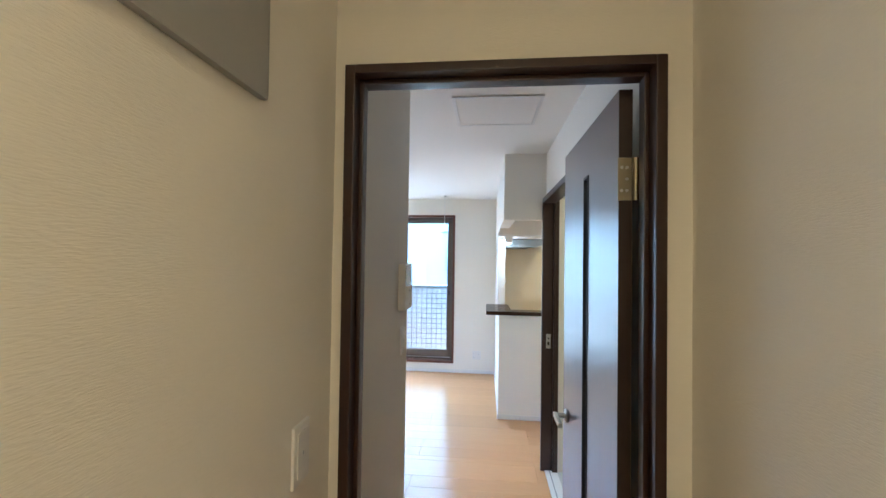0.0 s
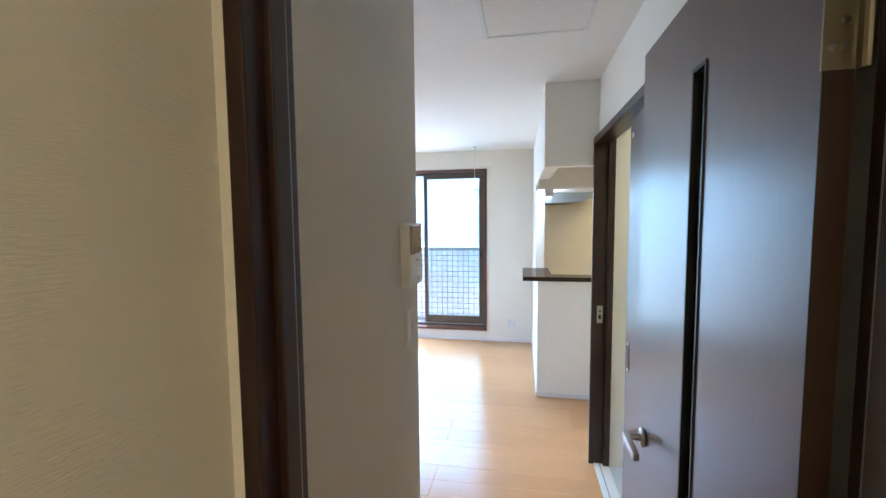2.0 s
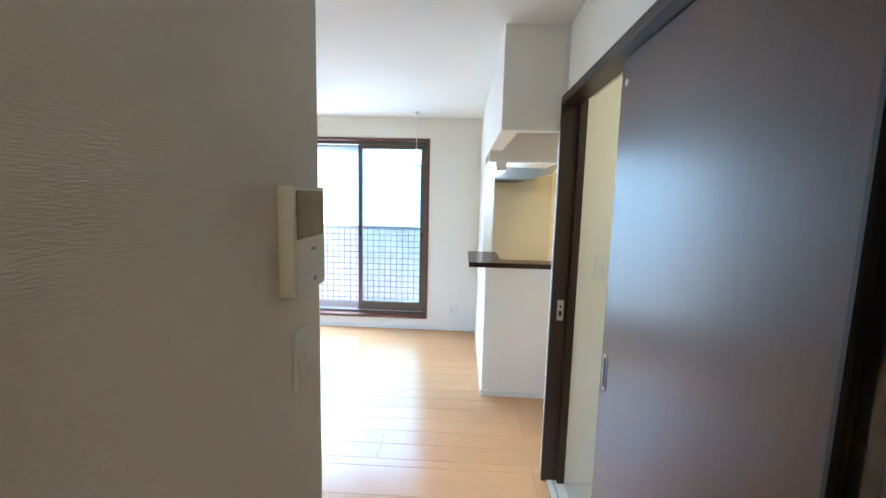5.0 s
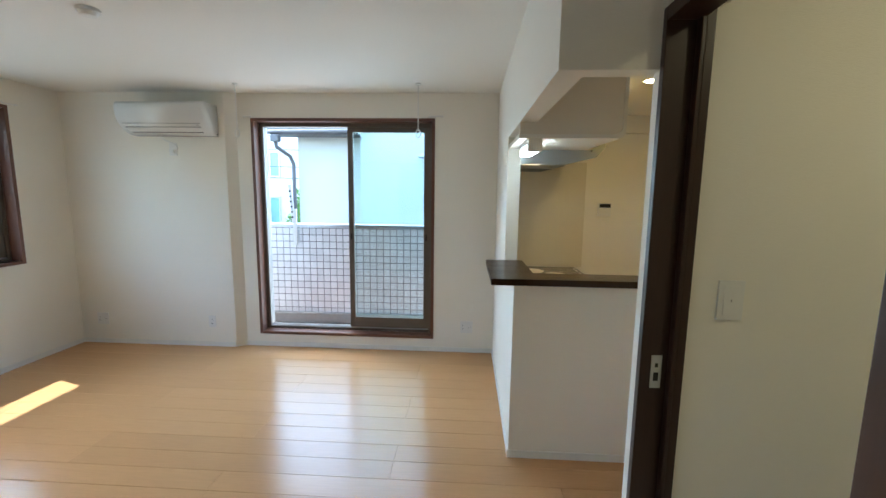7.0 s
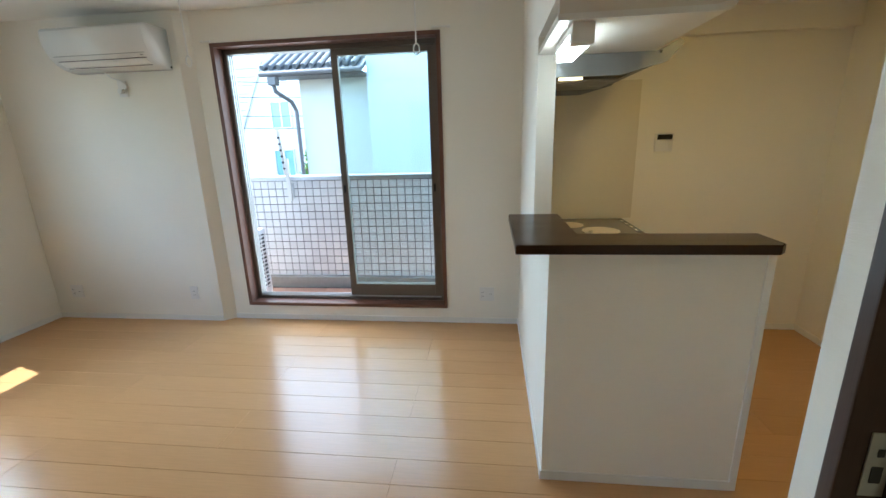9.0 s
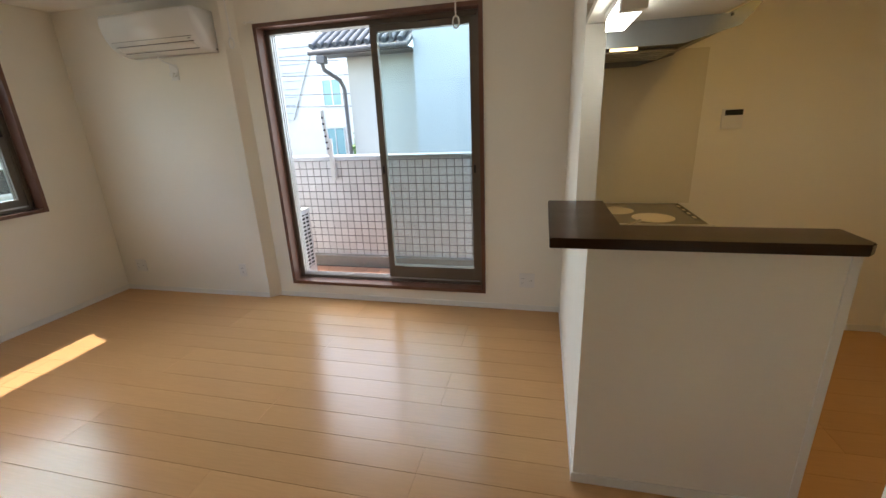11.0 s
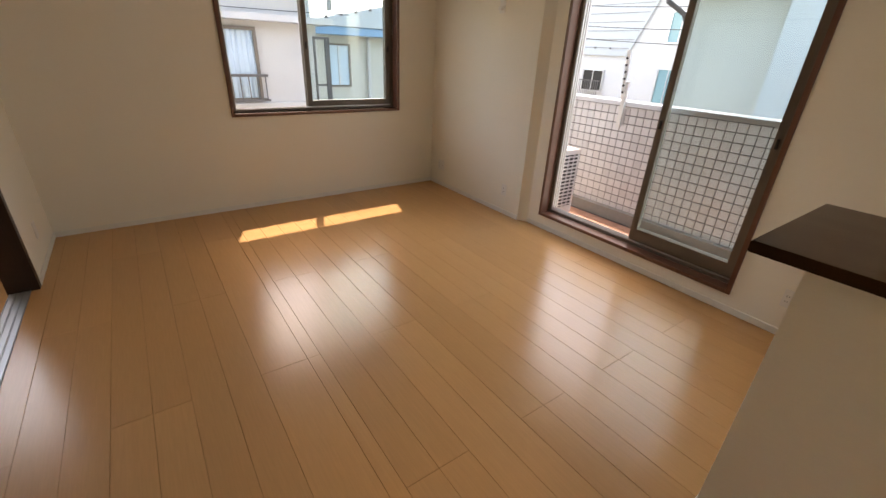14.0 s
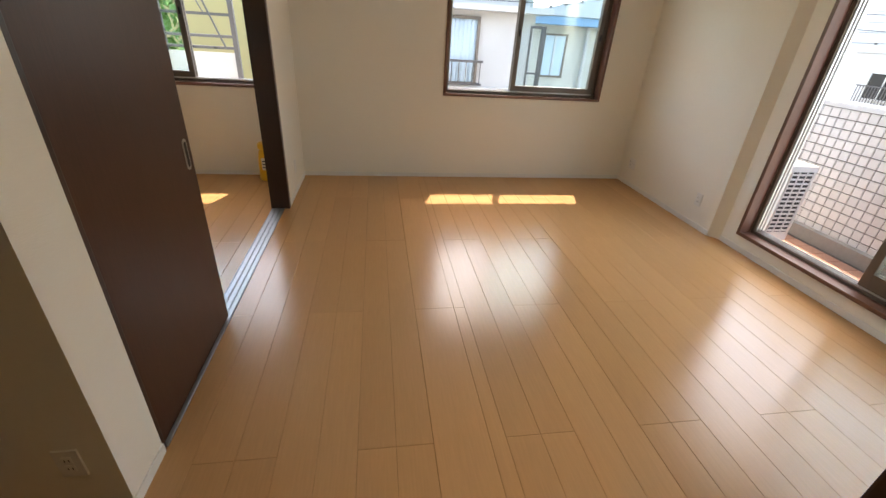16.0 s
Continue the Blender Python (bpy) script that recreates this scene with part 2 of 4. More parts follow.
def thing(name, label, category, at=(0, 0, 0), group="", kind=""):
    ob = new(name)
    ob.location = at
    ob.empty_display_size = 0.1
    bpy.context.view_layer.update()
    return tagged(ob, label, category, group, kind)


def structure(name, rows, mat, label, category, b=0.0):
    return tagged(boxes(name, rows, mat, None, "", b), label, category, "", "structure")


# ---- the shell ----
H = 2.4
structure("wall_west", [
    (-3.995, -3.845, -1.0, 0.17, 0, H), (-3.995, -3.845, 0.17, 1.87, 0, 0.90), (-3.995, -3.845, 0.17, 1.87, 2.16, H),
    (-3.995, -3.845, 1.87, 3.67, 0, H), (-3.995, -3.845, 3.67, 5.35, 0, 0.90), (-3.995, -3.845, 3.67, 5.35, 2.16, H),
    (-3.995, -3.845, 5.35, 6.05, 0, H)], PAPER, "off-white papered wall with two windows", "wall")
structure("wall_north", [
    (-3.845, -2.03, 5.90, 6.05, 0, H), (-2.03, -0.375, 5.90, 6.05, 0, 0.15), (-2.03, -0.375, 5.90, 6.05, 2.155, H),
    (-0.375, 2.40, 5.90, 6.05, 0, H)], PAPER, "off-white papered wall with the balcony door", "wall")
bm = bmesh.new()
prism(bm, [(-3.845, 5.84), (-2.275, 5.84), (-2.195, 5.90), (-3.845, 5.90)], "z", 0, H)
tagged(part("wall_pier", bm, PAPER), "shallow papered pier behind the air conditioner", "wall", "", "structure")
structure("wall_kitchen_east", [(2.25, 2.40, 3.46, 5.90, 0, H)], PAPER, "off-white papered kitchen side wall", "wall")
structure("wall_kitchen_south", [(0.515, 0.60, 3.3725, 3.432, 0, H), (0.60, 2.40, 3.334, 3.46, 0, H)], PAPER, "off-white papered wall between kitchen and washroom", "wall")
structure("wall_hall_east", [
    (0.535, 0.66, 1.225, 1.90, 0, H), (0.535, 0.66, 1.90, 3.334, 2.05, H), (0.535, 0.60, 3.334, 3.3725, 2.053, H), (0.55, 0.66, -1.2, 1.225, 0, H)],
    PAPER, "off-white papered hall wall with a sliding door", "wall")
structure("wall_washroom", [(0.66, 2.25, 1.32, 1.40, 0, H), (2.25, 2.40, 1.32, 3.334, 0, H)], PAPER, "cream papered washroom wall", "wall")
structure("wall_hall_west", [(-0.43, -0.30, -1.2, 2.14, 0, H)], PAPER, "off-white papered hall wall with the intercom", "wall")
structure("wall_hall_door", [
    (-0.30, -0.268, 1.14, 1.225, 0, H), (0.486, 0.55, 1.14, 1.225, 0, H), (-0.268, 0.486, 1.14, 1.225, 2.062, H)], PAPER, "papered wall round the hall door", "wall")
structure("wall_hall_south", [(-0.43, 0.66, -1.3, -1.2, 0, H)], PAPER, "papered hall end wall", "wall")
structure("wall_south", [
    (-3.845, -2.95, 2.05, 2.184, 0, H), (-2.95, -0.509, 2.05, 2.184, 2.06, H), (-0.509, -0.43, 2.00, 2.14, 0, H)], PAPER, "off-white papered partition with a sliding door", "wall")
structure("wall_bedroom_south", [(-3.995, -0.43, -1.1, -1.0, 0, H)], PAPER, "papered bedroom end wall", "wall")
structure("ceiling", [(-3.995, 2.40, -1.3, 6.05, H, 2.55), (0.305, 2.25, 3.47, 5.90, 2.20, H)], CEIL, "white papered ceiling", "ceiling")
structure("kitchen_header", [(0.215, 0.53, 3.381, 3.46, 1.889, H), (0.215, 0.305, 3.46, 4.91, 1.889, H)], PAPER, "white papered header round the kitchen opening", "header")
structure("kitchen_beam", [(0.305, 2.25, 5.84, 5.90, 2.05, 2.20)], PAPER, "papered beam over the kitchen end wall", "beam")
structure("kitchen_pier", [(0.215, 0.30, 4.91, 5.90, 0, H)], PAPER, "narrow white wall end beside the hob", "wall")
structure("peninsula_wall", [(0.215, 0.995, 4.316, 4.42, 0, 1.03), (0.215, 0.30, 4.42, 4.91, 0, 1.03)], PAPER, "low white papered wall round the kitchen", "low wall", 0.002)
structure("peninsula_end_trim", [(0.975, 1.003, 4.310, 4.425, 0.0, 1.028)], TRIM, "white end trim of the low kitchen wall", "trim", 0.002)
structure("baseboard", [
    (-3.845, -3.838, 2.184, 5.84, 0, 0.045), (-3.838, -2.275, 5.833, 5.84, 0, 0.045), (-2.195, 0.215, 5.893, 5.90, 0, 0.045),
    (0.208, 0.215, 4.316, 5.893, 0, 0.045), (0.208, 0.975, 4.309, 4.316, 0, 0.045), (-3.838, -2.95, 2.184, 2.191, 0, 0.045),
    (-3.845, -3.838, -1.0, 2.05, 0, 0.045), (2.243, 2.25, 3.46, 5.9, 0, 0.045), (1.0, 2.243, 5.893, 5.90, 0, 0.045),
    (-0.30, -0.293, 1.235, 2.147, 0, 0.045), (-0.508, -0.30, 2.14, 2.147, 0, 0.045)], TRIM, "low white baseboard along the walls", "baseboard", 0.0015)
structure("washroom_floor", [(0.62, 2.25, 1.40, 3.334, -0.05, 0.004)], VINYL, "pale grey vinyl washroom floor", "floor")
structure("shell_base", [(-3.995, 2.40, -1.3, 6.05, -0.35, -0.06)], CONC, "concrete floor slab under the rooms", "slab")


# ---- windows ----
def window(name, label, axis, wall, a0, a1, z0, z1, mid, closed_side, deep, sill_low):
    """A sliding window in a wall: dark casing, bronze track frame, two sashes pushed to one side. axis: the wall's running axis."""
    w = thing(name, label, "window", kind="structure")

    def put(p0, p1, d0, d1, q0, q1):
        return (p0, p1, wall + deep * d0, wall + deep * d1, q0, q1) if axis == "x" else (wall + deep * d0, wall + deep * d1, p0, p1, q0, q1)

    def fix(r):
        r = list(r)
        for i in (0, 2, 4):
            r[i], r[i + 1] = min(r[i], r[i + 1]), max(r[i], r[i + 1])
        return r

    def piece(nm, rows, mat, parent, lab="", b=0.002):
        return boxes(nm, [fix(put(*r)) for r in rows], mat, parent, lab, b)

    t = 0.028
    f = -0.014
    piece("casing", [(a0, a0 + t, f, 0.085, z0, z1)], LITCASEW, w, "dark wood casing")
    piece("casing", [(a1 - t, a1, f, 0.085, z0, z1)], LITCASEW, w)
    piece("casing", [(a0 + t, a1 - t, f, 0.085, z1 - t, z1)], LITCASEW, w)
    piece("window_sill", [(a0 + t, a1 - t, f, 0.085, z0, z0 + t)], LITCASEW, w, "dark wood sill board")
    i0, i1, j0, j1 = a0 + t, a1 - t, z0 + t, z1 - t
    fr = piece("window_frame", [(i0, i0 + 0.03, 0.085, 0.17, j0, j1), (i1 - 0.03, i1, 0.085, 0.17, j0, j1), (i0 + 0.03, i1 - 0.03, 0.085, 0.17, j1 - 0.035, j1),
                                (i0 + 0.03, i1 - 0.03, 0.085, 0.17, j0, j0 + 0.022)], BRONZE, w, "bronze aluminium track frame")
    for d in (0.097, 0.125, 0.152):
        piece("track", [(i0 + 0.031, i1 - 0.031, d, d + 0.004, j0 + 0.022, j0 + 0.032)], ALU, fr, "bright sliding track", 0.0)
        open_end = i0 + 0.03 if closed_side > 0 else i1 - 0.03
        s = 1 if closed_side > 0 else -1
        piece("groove", [(open_end, open_end + s * 0.008, d, d + 0.014, j0 + 0.03, j1 - 0.036)], ALU, fr, "", 0.0)
    for k, d in enumerate((0.100, 0.130)):
        off = 0.006 * k
        s0, s1 = (mid - off, i1 - 0.031) if closed_side > 0 else (i0 + 0.031, mid + off)
        b0, b1 = j0 + 0.033, j1 - 0.036
        sash = piece("sash", [(s0, s0 + 0.05, d, d + 0.024, b0, b1), (s1 - 0.05, s1, d, d + 0.024, b0, b1),
                              (s0 + 0.05, s1 - 0.05, d, d + 0.024, b1 - 0.045, b1), (s0 + 0.05, s1 - 0.05, d, d + 0.024, b0, b0 + sill_low)], BRONZE, w, "bronze aluminium sash")
        pane = piece("pane", [(s0 + 0.046, s1 - 0.046, d + 0.009, d + 0.014, b0 + sill_low - 0.004, b1 - 0.041)], GLASS, sash, "clear glass pane", 0.0)
        pane.visible_shadow = False
        if k == 0:
            zc = z0 + (z1 - z0) * 0.47
            for e in (s0 + 0.018, s1 - 0.032):
                piece("latch", [(e, e + 0.014, d - 0.014, d, zc - 0.03, zc + 0.03)], BLACK, sash, "small dark latch", 0.003)
    return w


window("window_1", "wide sliding balcony door with dark wood casing, one half open", "x", 5.90, -2.055, -0.352, 0.127, 2.178, -1.185, 1, 1, 0.10)
window("window_2", "sliding window with dark wood casing, one half open", "y", -3.845, 3.642, 5.376, 0.872, 2.188, 4.385, 1, -1, 0.055)
window("window_3", "bedroom sliding window with dark wood casing, one half open", "y", -3.845, 0.14, 1.90, 0.872, 2.188, 1.246, -1, -1, 0.055)


def rail_hooks(name, label, rows, parent_axis):
    for p0, p1 in rows:
        bm = bmesh.new()
        tube(bm, [p0, p1], 0.006, 6)
        for p in (p0, p1):
            disc(bm, p, 0.009, 0.02, parent_axis, 10)
        tagged(part(name, bm, PLASTIC), label, "curtain bracket", "curtain rail brackets")


rail_hooks("curtain_bracket", "thin white curtain rail bracket above a window casing", [((-2.11, 5.885, 2.19), (-2.05, 5.885, 2.19)), ((-0.40, 5.885, 2.195), (-0.29, 5.885, 2.195))], "x")
rail_hooks("curtain_bracket", "thin white curtain rail bracket above a window casing", [((-3.83, 5.33, 2.20), (-3.83, 5.44, 2.20))], "y")

# ---- hall door and frame ----
fr = thing("door_frame", "dark brown wooden frame of the hall door", "door frame", kind="structure")
for nm, rows in (("jamb", [(-0.270, -0.245, 1.120, 1.232, 0, 2.064), (-0.245, -0.233, 1.160, 1.195, 0, 2.042)]),
                 ("jamb", [(0.463, 0.488, 1.120, 1.232, 0, 2.064), (0.451, 0.463, 1.160, 1.195, 0, 2.042)]),
                 ("head", [(-0.245, 0.463, 1.120, 1.232, 2.042, 2.064), (-0.233, 0.451, 1.160, 1.195, 2.030, 2.042)])):
    boxes(nm, rows, DARK, fr, "", 0.003)
boxes("seal_strip", [(-0.244, -0.236, 1.1955, 1.201, 0.01, 2.03), (0.454, 0.462, 1.1955, 1.201, 0.01, 2.03)], GREYP, fr, "grey seal strip")

dr = thing("door_1", "open dark brown hinged door with a narrow glazed slit", "door", kind="structure")
DX0, DX1, DY0, DY1, DZ1 = 0.418, 0.452, 1.245, 1.975, 2.032
boxes("door_leaf", [(DX0, DX1, DY0, 1.558, 0.008, DZ1), (DX0, DX1, 1.622, DY1, 0.008, DZ1), (DX0, DX1, 1.558, 1.622, 0.008, 0.18), (DX0, DX1, 1.558, 1.622, 1.873, DZ1)], DOORW, dr)
boxes("hinge_edge", [(DX0, DX1, DY0 - 0.0018, DY0, 0.008, 1.744), (DX0, DX1, DY0 - 0.0018, DY0, 1.856, DZ1)], EDGEW, dr, "dark brown door edge")
boxes("slit_frame", [(DX0 - 0.003, DX1 + 0.003, 1.558, 1.564, 0.18, 1.873), (DX0 - 0.003, DX1 + 0.003, 1.616, 1.622, 0.18, 1.873), (DX0 - 0.003, DX1 + 0.003, 1.564, 1.616, 1.865, 1.873)], BLACK, dr, "black slit bead")
boxes("slit_pane", [(DX0 + 0.014, DX0 + 0.019, 1.564, 1.616, 0.18, 1.865)], SCREEN, dr, "dark slit glazing")
bm = bmesh.new()
disc(bm, (0.413, 1.885, 0.955), 0.026, 0.01, "x", 24, None, 0.002)
tube(bm, [(0.412, 1.885, 0.955), (0.372, 1.885, 0.955)], 0.010, 12)
hd = part("handle_rose", bm, STEEL, dr, "round steel handle rose", True)
bm = bmesh.new()
box(bm, 0.362, 0.378, 1.775, 1.897, 0.945, 0.965, 0.004)
part("lever", bm, STEEL, hd, "flat satin steel lever")
for z in (1.80, 0.24):
    bm = bmesh.new()
    box(bm, DX0 - 0.002, DX0 + 0.032, DY0 - 0.003, DY0, z - 0.055, z + 0.055)
    tube(bm, [(0.459, 1.240, z - 0.055), (0.459, 1.240, z + 0.055)], 0.008, 12)
    h = part("hinge", bm, BRASS, dr, "worn brass hinge")
    for dx, dz in ((0.007, 0.03), (0.02, 0.03), (0.007, -0.03), (0.02, -0.03), (0.02, 0.0)):
        bm = bmesh.new()
        disc(bm, (DX0 + dx, DY0 - 0.004, z + dz), 0.004, 0.002, "y", 10)
        part("screw", bm, STEEL, h)

# ---- washroom sliding door ----
sf = thing("door_frame", "dark brown frame of the washroom sliding door", "door frame", kind="structure")
boxes("jamb", [(0.505, 0.5995, 3.346, 3.372, 0, 2.052), (0.588, 0.5995, 3.318, 3.346, 0, 2.03), (0.5995, 0.625, 3.318, 3.3335, 0, 2.03)], DARK, sf, "", 0.003)
boxes("head", [(0.505, 0.600, 1.90, 3.346, 2.012, 2.052)], DARK, sf, "", 0.003)
boxes("jamb", [(0.515, 0.600, 1.86, 1.90, 0, 2.052)], DARK, sf, "", 0.003)
boxes("strike_plate", [(0.538, 0.571, 3.3435, 3.346, 0.916, 1.024)], STEEL, sf, "steel strike plate", 0.001)
boxes("strike_slot", [(0.547, 0.562, 3.3425, 3.345, 0.940, 0.968), (0.550, 0.559, 3.3425, 3.345, 0.985, 0.998)], BLACK, sf, "dark strike slot")
sd = thing("door_2", "half-open dark brown washroom sliding door", "door", kind="structure")
boxes("door_leaf", [(0.553, 0.585, 1.905, 2.685, 0.012, 2.01)], DOORW, sd, "", 0.002)


def flush_pull(parent, axis, c, face):
    """An oval recessed pull: a steel rim round a dark hollow, on a face that looks along -x or +y."""
    for nm, rr, hh, mat, lab in (("pull_rim", (0.020, 0.068), 0.003, STEEL, "oval steel pull rim"), ("pull_hollow", (0.011, 0.055), 0.0045, BLACK, "dark pull hollow")):
        bm = bmesh.new()
        w, h = rr
        pts = [(w * math.cos(a), (h - w) * (1 if math.sin(a) > 0 else -1) + w * math.sin(a)) for a in [2 * math.pi * (k + 0.5) / 24 for k in range(24)]]
        if axis == "x":
            prism(bm, [(c[1] + p, c[2] + q) for p, q in pts], "x", c[0], c[0] + face * hh)
        else:
            prism(bm, [(c[0] + p, c[2] + q) for p, q in pts], "y", c[1], c[1] + face * hh)
        part(nm, bm, mat, parent, lab)


flush_pull(sd, "x", (0.553, 2.640, 0.94), -1)
bm = bmesh.new()
disc(bm, (0.5525, 2.64, 1.93), 0.012, 0.003, "x", 14)
part("finger_cap", bm, PLASTIC, sd, "small white cap")
structure("threshold_washroom", [(0.535, 0.625, 1.90, 3.346, 0.0, 0.008)], TRIM, "white threshold with a sliding groove", "threshold", 0.001)
structure("threshold_groove", [(0.566, 0.573, 1.90, 3.346, 0.0082, 0.0095)], GREYP, "grey groove of the washroom door", "track")

# ---- bedroom sliding doors ----
bf = thing("door_frame", "dark brown frame of the bedroom sliding doors", "door frame", kind="structure")
boxes("jamb", [(-2.955, -2.900, 2.035, 2.190, 0, 2.06)], DARK, bf, "", 0.003)
boxes("head", [(-2.900, -0.515, 2.035, 2.190, 2.03, 2.06)], DARK, bf, "", 0.003)
boxes("jamb", [(-0.530, -0.509, 2.035, 2.140, 0, 2.03)], DARK, bf, "", 0.003)
for k, (nm, x0, x1, y0) in enumerate((("door_3", -1.340, -0.532, 2.098), ("door_4", -1.325, -0.532, 2.060))):
    d = thing(nm, "dark brown bedroom sliding door pushed open", "door", kind="structure")
    boxes("door_leaf", [(x0, x1, y0, y0 + 0.032, 0.010, 2.028)], SATIN, d, "", 0.002)
    if k == 0:
        flush_pull(d, "y", (-1.285, y0 + 0.032, 0.93), 1)
bm = bmesh.new()
box(bm, -2.900, -0.53, 2.040, 2.145, 0.0, 0.004)
for y in (2.043, 2.072, 2.078, 2.107, 2.113, 2.140):
    box(bm, -2.900, -0.53, y, y + 0.003, 0.004, 0.008)
tagged(part("sliding_track", bm, RAILM), "pale aluminium floor track with three grooves", "track", "", "structure")

# ---- kitchen ----
bm = bmesh.new()
prism(bm, [(0.087, 4.262), (0.985, 4.262), (1.010, 4.287), (1.010, 4.450), (0.335, 4.450), (0.335, 4.910), (0.087, 4.910)], "z", 1.030, 1.066)
es = [e for e in bm.edges if abs(e.verts[0].co.z - e.verts[1].co.z) < 1e-5]
bmesh.ops.bevel(bm, geom=es, offset=0.003, segments=2, affect="EDGES")
tagged(part("counter_top", bm, TOPW), "dark brown wooden counter top on the low wall", "counter")

kc = thing("base_cabinet", "white kitchen base unit behind the low wall", "cabinet", (0.62, 5.15, 0))
boxes("body", [(0.302, 0.93, 4.425, 5.885, 0.06, 0.815)], CAB, kc)
boxes("plinth", [(0.302, 0.88, 4.425, 5.885, 0.0, 0.06)], GREYP, kc, "grey recessed plinth")
for i in range(3):
    d = boxes("door", [(0.932, 0.95, 4.43 + 0.485 * i, 4.905 + 0.485 * i, 0.07, 0.81)], CAB, kc, "", 0.002)
    boxes("handle", [(0.95, 0.965, 4.47 + 0.485 * i, 4.865 + 0.485 * i, 0.775, 0.787)], STEEL, d, "steel bar handle")
boxes("splash_edge", [(0.302, 0.318, 4.425, 5.885, 0.851, 0.90)], STEEL, kc, "low steel upstand")
wt = boxes("worktop", [(0.302, 0.955, 4.425, 4.50, 0.816, 0.85), (0.302, 0.40, 4.50, 5.16, 0.816, 0.85), (0.87, 0.955, 4.50, 5.16, 0.816, 0.85), (0.302, 0.955, 5.16, 5.885, 0.816, 0.85)], STEEL, kc, "brushed steel worktop")
boxes("sink_bowl", [(0.40, 0.87, 4.50, 5.16, 0.66, 0.665), (0.395, 0.40, 4.50, 5.16, 0.66, 0.816), (0.87, 0.875, 4.50, 5.16, 0.66, 0.816), (0.40, 0.87, 4.495, 4.50, 0.66, 0.816), (0.40, 0.87, 5.16, 5.165, 0.66, 0.816)], STEEL, wt, "steel sink bowl")
hob = thing("induction_hob", "grey glass cooking hob with two pale zones", "hob", (0.64, 5.6, 0.85))
boxes("glass_plate", [(0.335, 0.935, 5.278, 5.865, 0.8505, 0.860)], HOBM, hob, "", 0.002)
boxes("front_rail", [(0.335, 0.945, 5.253, 5.275, 0.8505, 0.868)], STEEL, hob, "steel edge rail", 0.003)
for x, y, r in ((0.515, 5.635, 0.105), (0.69, 5.448, 0.115)):
    bm = bmesh.new()
    disc(bm, (x, y, 0.8608), r, 0.0012, "z", 40)
    part("cooking_zone", bm, HOBRING, hob, "pale round cooking zone")
boxes("control_strip", [(0.895, 0.925, 5.40, 5.80, 0.8602, 0.8612)], BLACK, hob, "dark control strip")
for y in (5.44, 5.54, 5.64, 5.74):
    boxes("control_key", [(0.902, 0.918, y, y + 0.05, 0.8613, 0.862)], HOBRING, hob, "pale control key")

fa = thing("faucet", "chrome single-lever kitchen faucet by the sink", "faucet", (0.37, 4.70, 0.85))
bm = bmesh.new()
disc(bm, (0.365, 4.70, 0.865), 0.026, 0.03, "z", 20)
disc(bm, (0.365, 4.70, 0.915), 0.021, 0.08, "z", 20, None, 0.003)
part("base", bm, CHROME, fa, "", True)
bm = bmesh.new()
tube(bm, [(0.37, 4.70, 0.928), (0.45, 4.74, 0.940), (0.57, 4.80, 0.953), (0.66, 4.85, 0.955), (0.685, 4.862, 0.946), (0.69, 4.865, 0.912)], [0.014, 0.013, 0.013, 0.014, 0.016, 0.017], 14)
part("spout", bm, CHROME, fa, "", True)
bm = bmesh.new()
tube(bm, [(0.365, 4.70, 0.955), (0.375, 4.75, 0.966), (0.505, 4.915, 0.972)], [0.018, 0.010, 0.007], 12)
part("lever", bm, CHROME, fa, "", True)

uc = thing("wall_cabinet", "white hanging cabinet with a rounded lower corner", "cabinet", (0.48, 4.6, 1.81))
bm = bmesh.new()
R = 0.035
arc = [(0.75 - R + R * math.sin(a), 1.812 + R - R * math.cos(a)) for a in [math.pi / 2 * k / 6 for k in range(7)]]
prism(bm, [(0.307, 1.888), (0.217, 1.888), (0.217, 1.812)] + arc + [(0.75, 2.199), (0.307, 2.199)], "y", 4.30, 4.325)
part("end_panel", bm, CAB, uc, "white end panel with rounded corner")
bm = bmesh.new()
prism(bm, [(0.212, 1.826), (0.212, 1.806)] + [(x + 0.003, z - 0.005) for x, z in arc] + [(0.753, 2.19), (0.738, 2.19), (0.738, 1.855), (0.715, 1.832), (0.69, 1.826)], "y", 4.292, 4.30)
part("edge_trim", bm, TRIM, uc, "raised white edge trim")
boxes("carcass", [(0.307, 0.735, 4.325, 5.888, 1.835, 2.199), (0.217, 0.735, 4.325, 4.908, 1.812, 1.835), (0.307, 0.735, 4.91, 5.888, 1.812, 1.835)], CAB, uc)
for i in range(3):
    boxes("door", [(0.736, 0.752, 4.33 + 0.52 * i, 4.845 + 0.52 * i, 1.85, 2.195)], CAB, uc, "", 0.002)

tl = thing("tube_light", "white strip light under the hanging cabinet, lit", "lamp", (0.305, 4.54, 1.81))
boxes("housing", [(0.268, 0.342, 4.345, 4.395, 1.745, 1.811), (0.268, 0.342, 4.395, 4.73, 1.785, 1.811)], PLASTIC, tl, "white end housing", 0.003)
boxes("tube", [(0.272, 0.338, 4.396, 4.725, 1.747, 1.784)], TUBE, tl, "glowing white diffuser", 0.006)

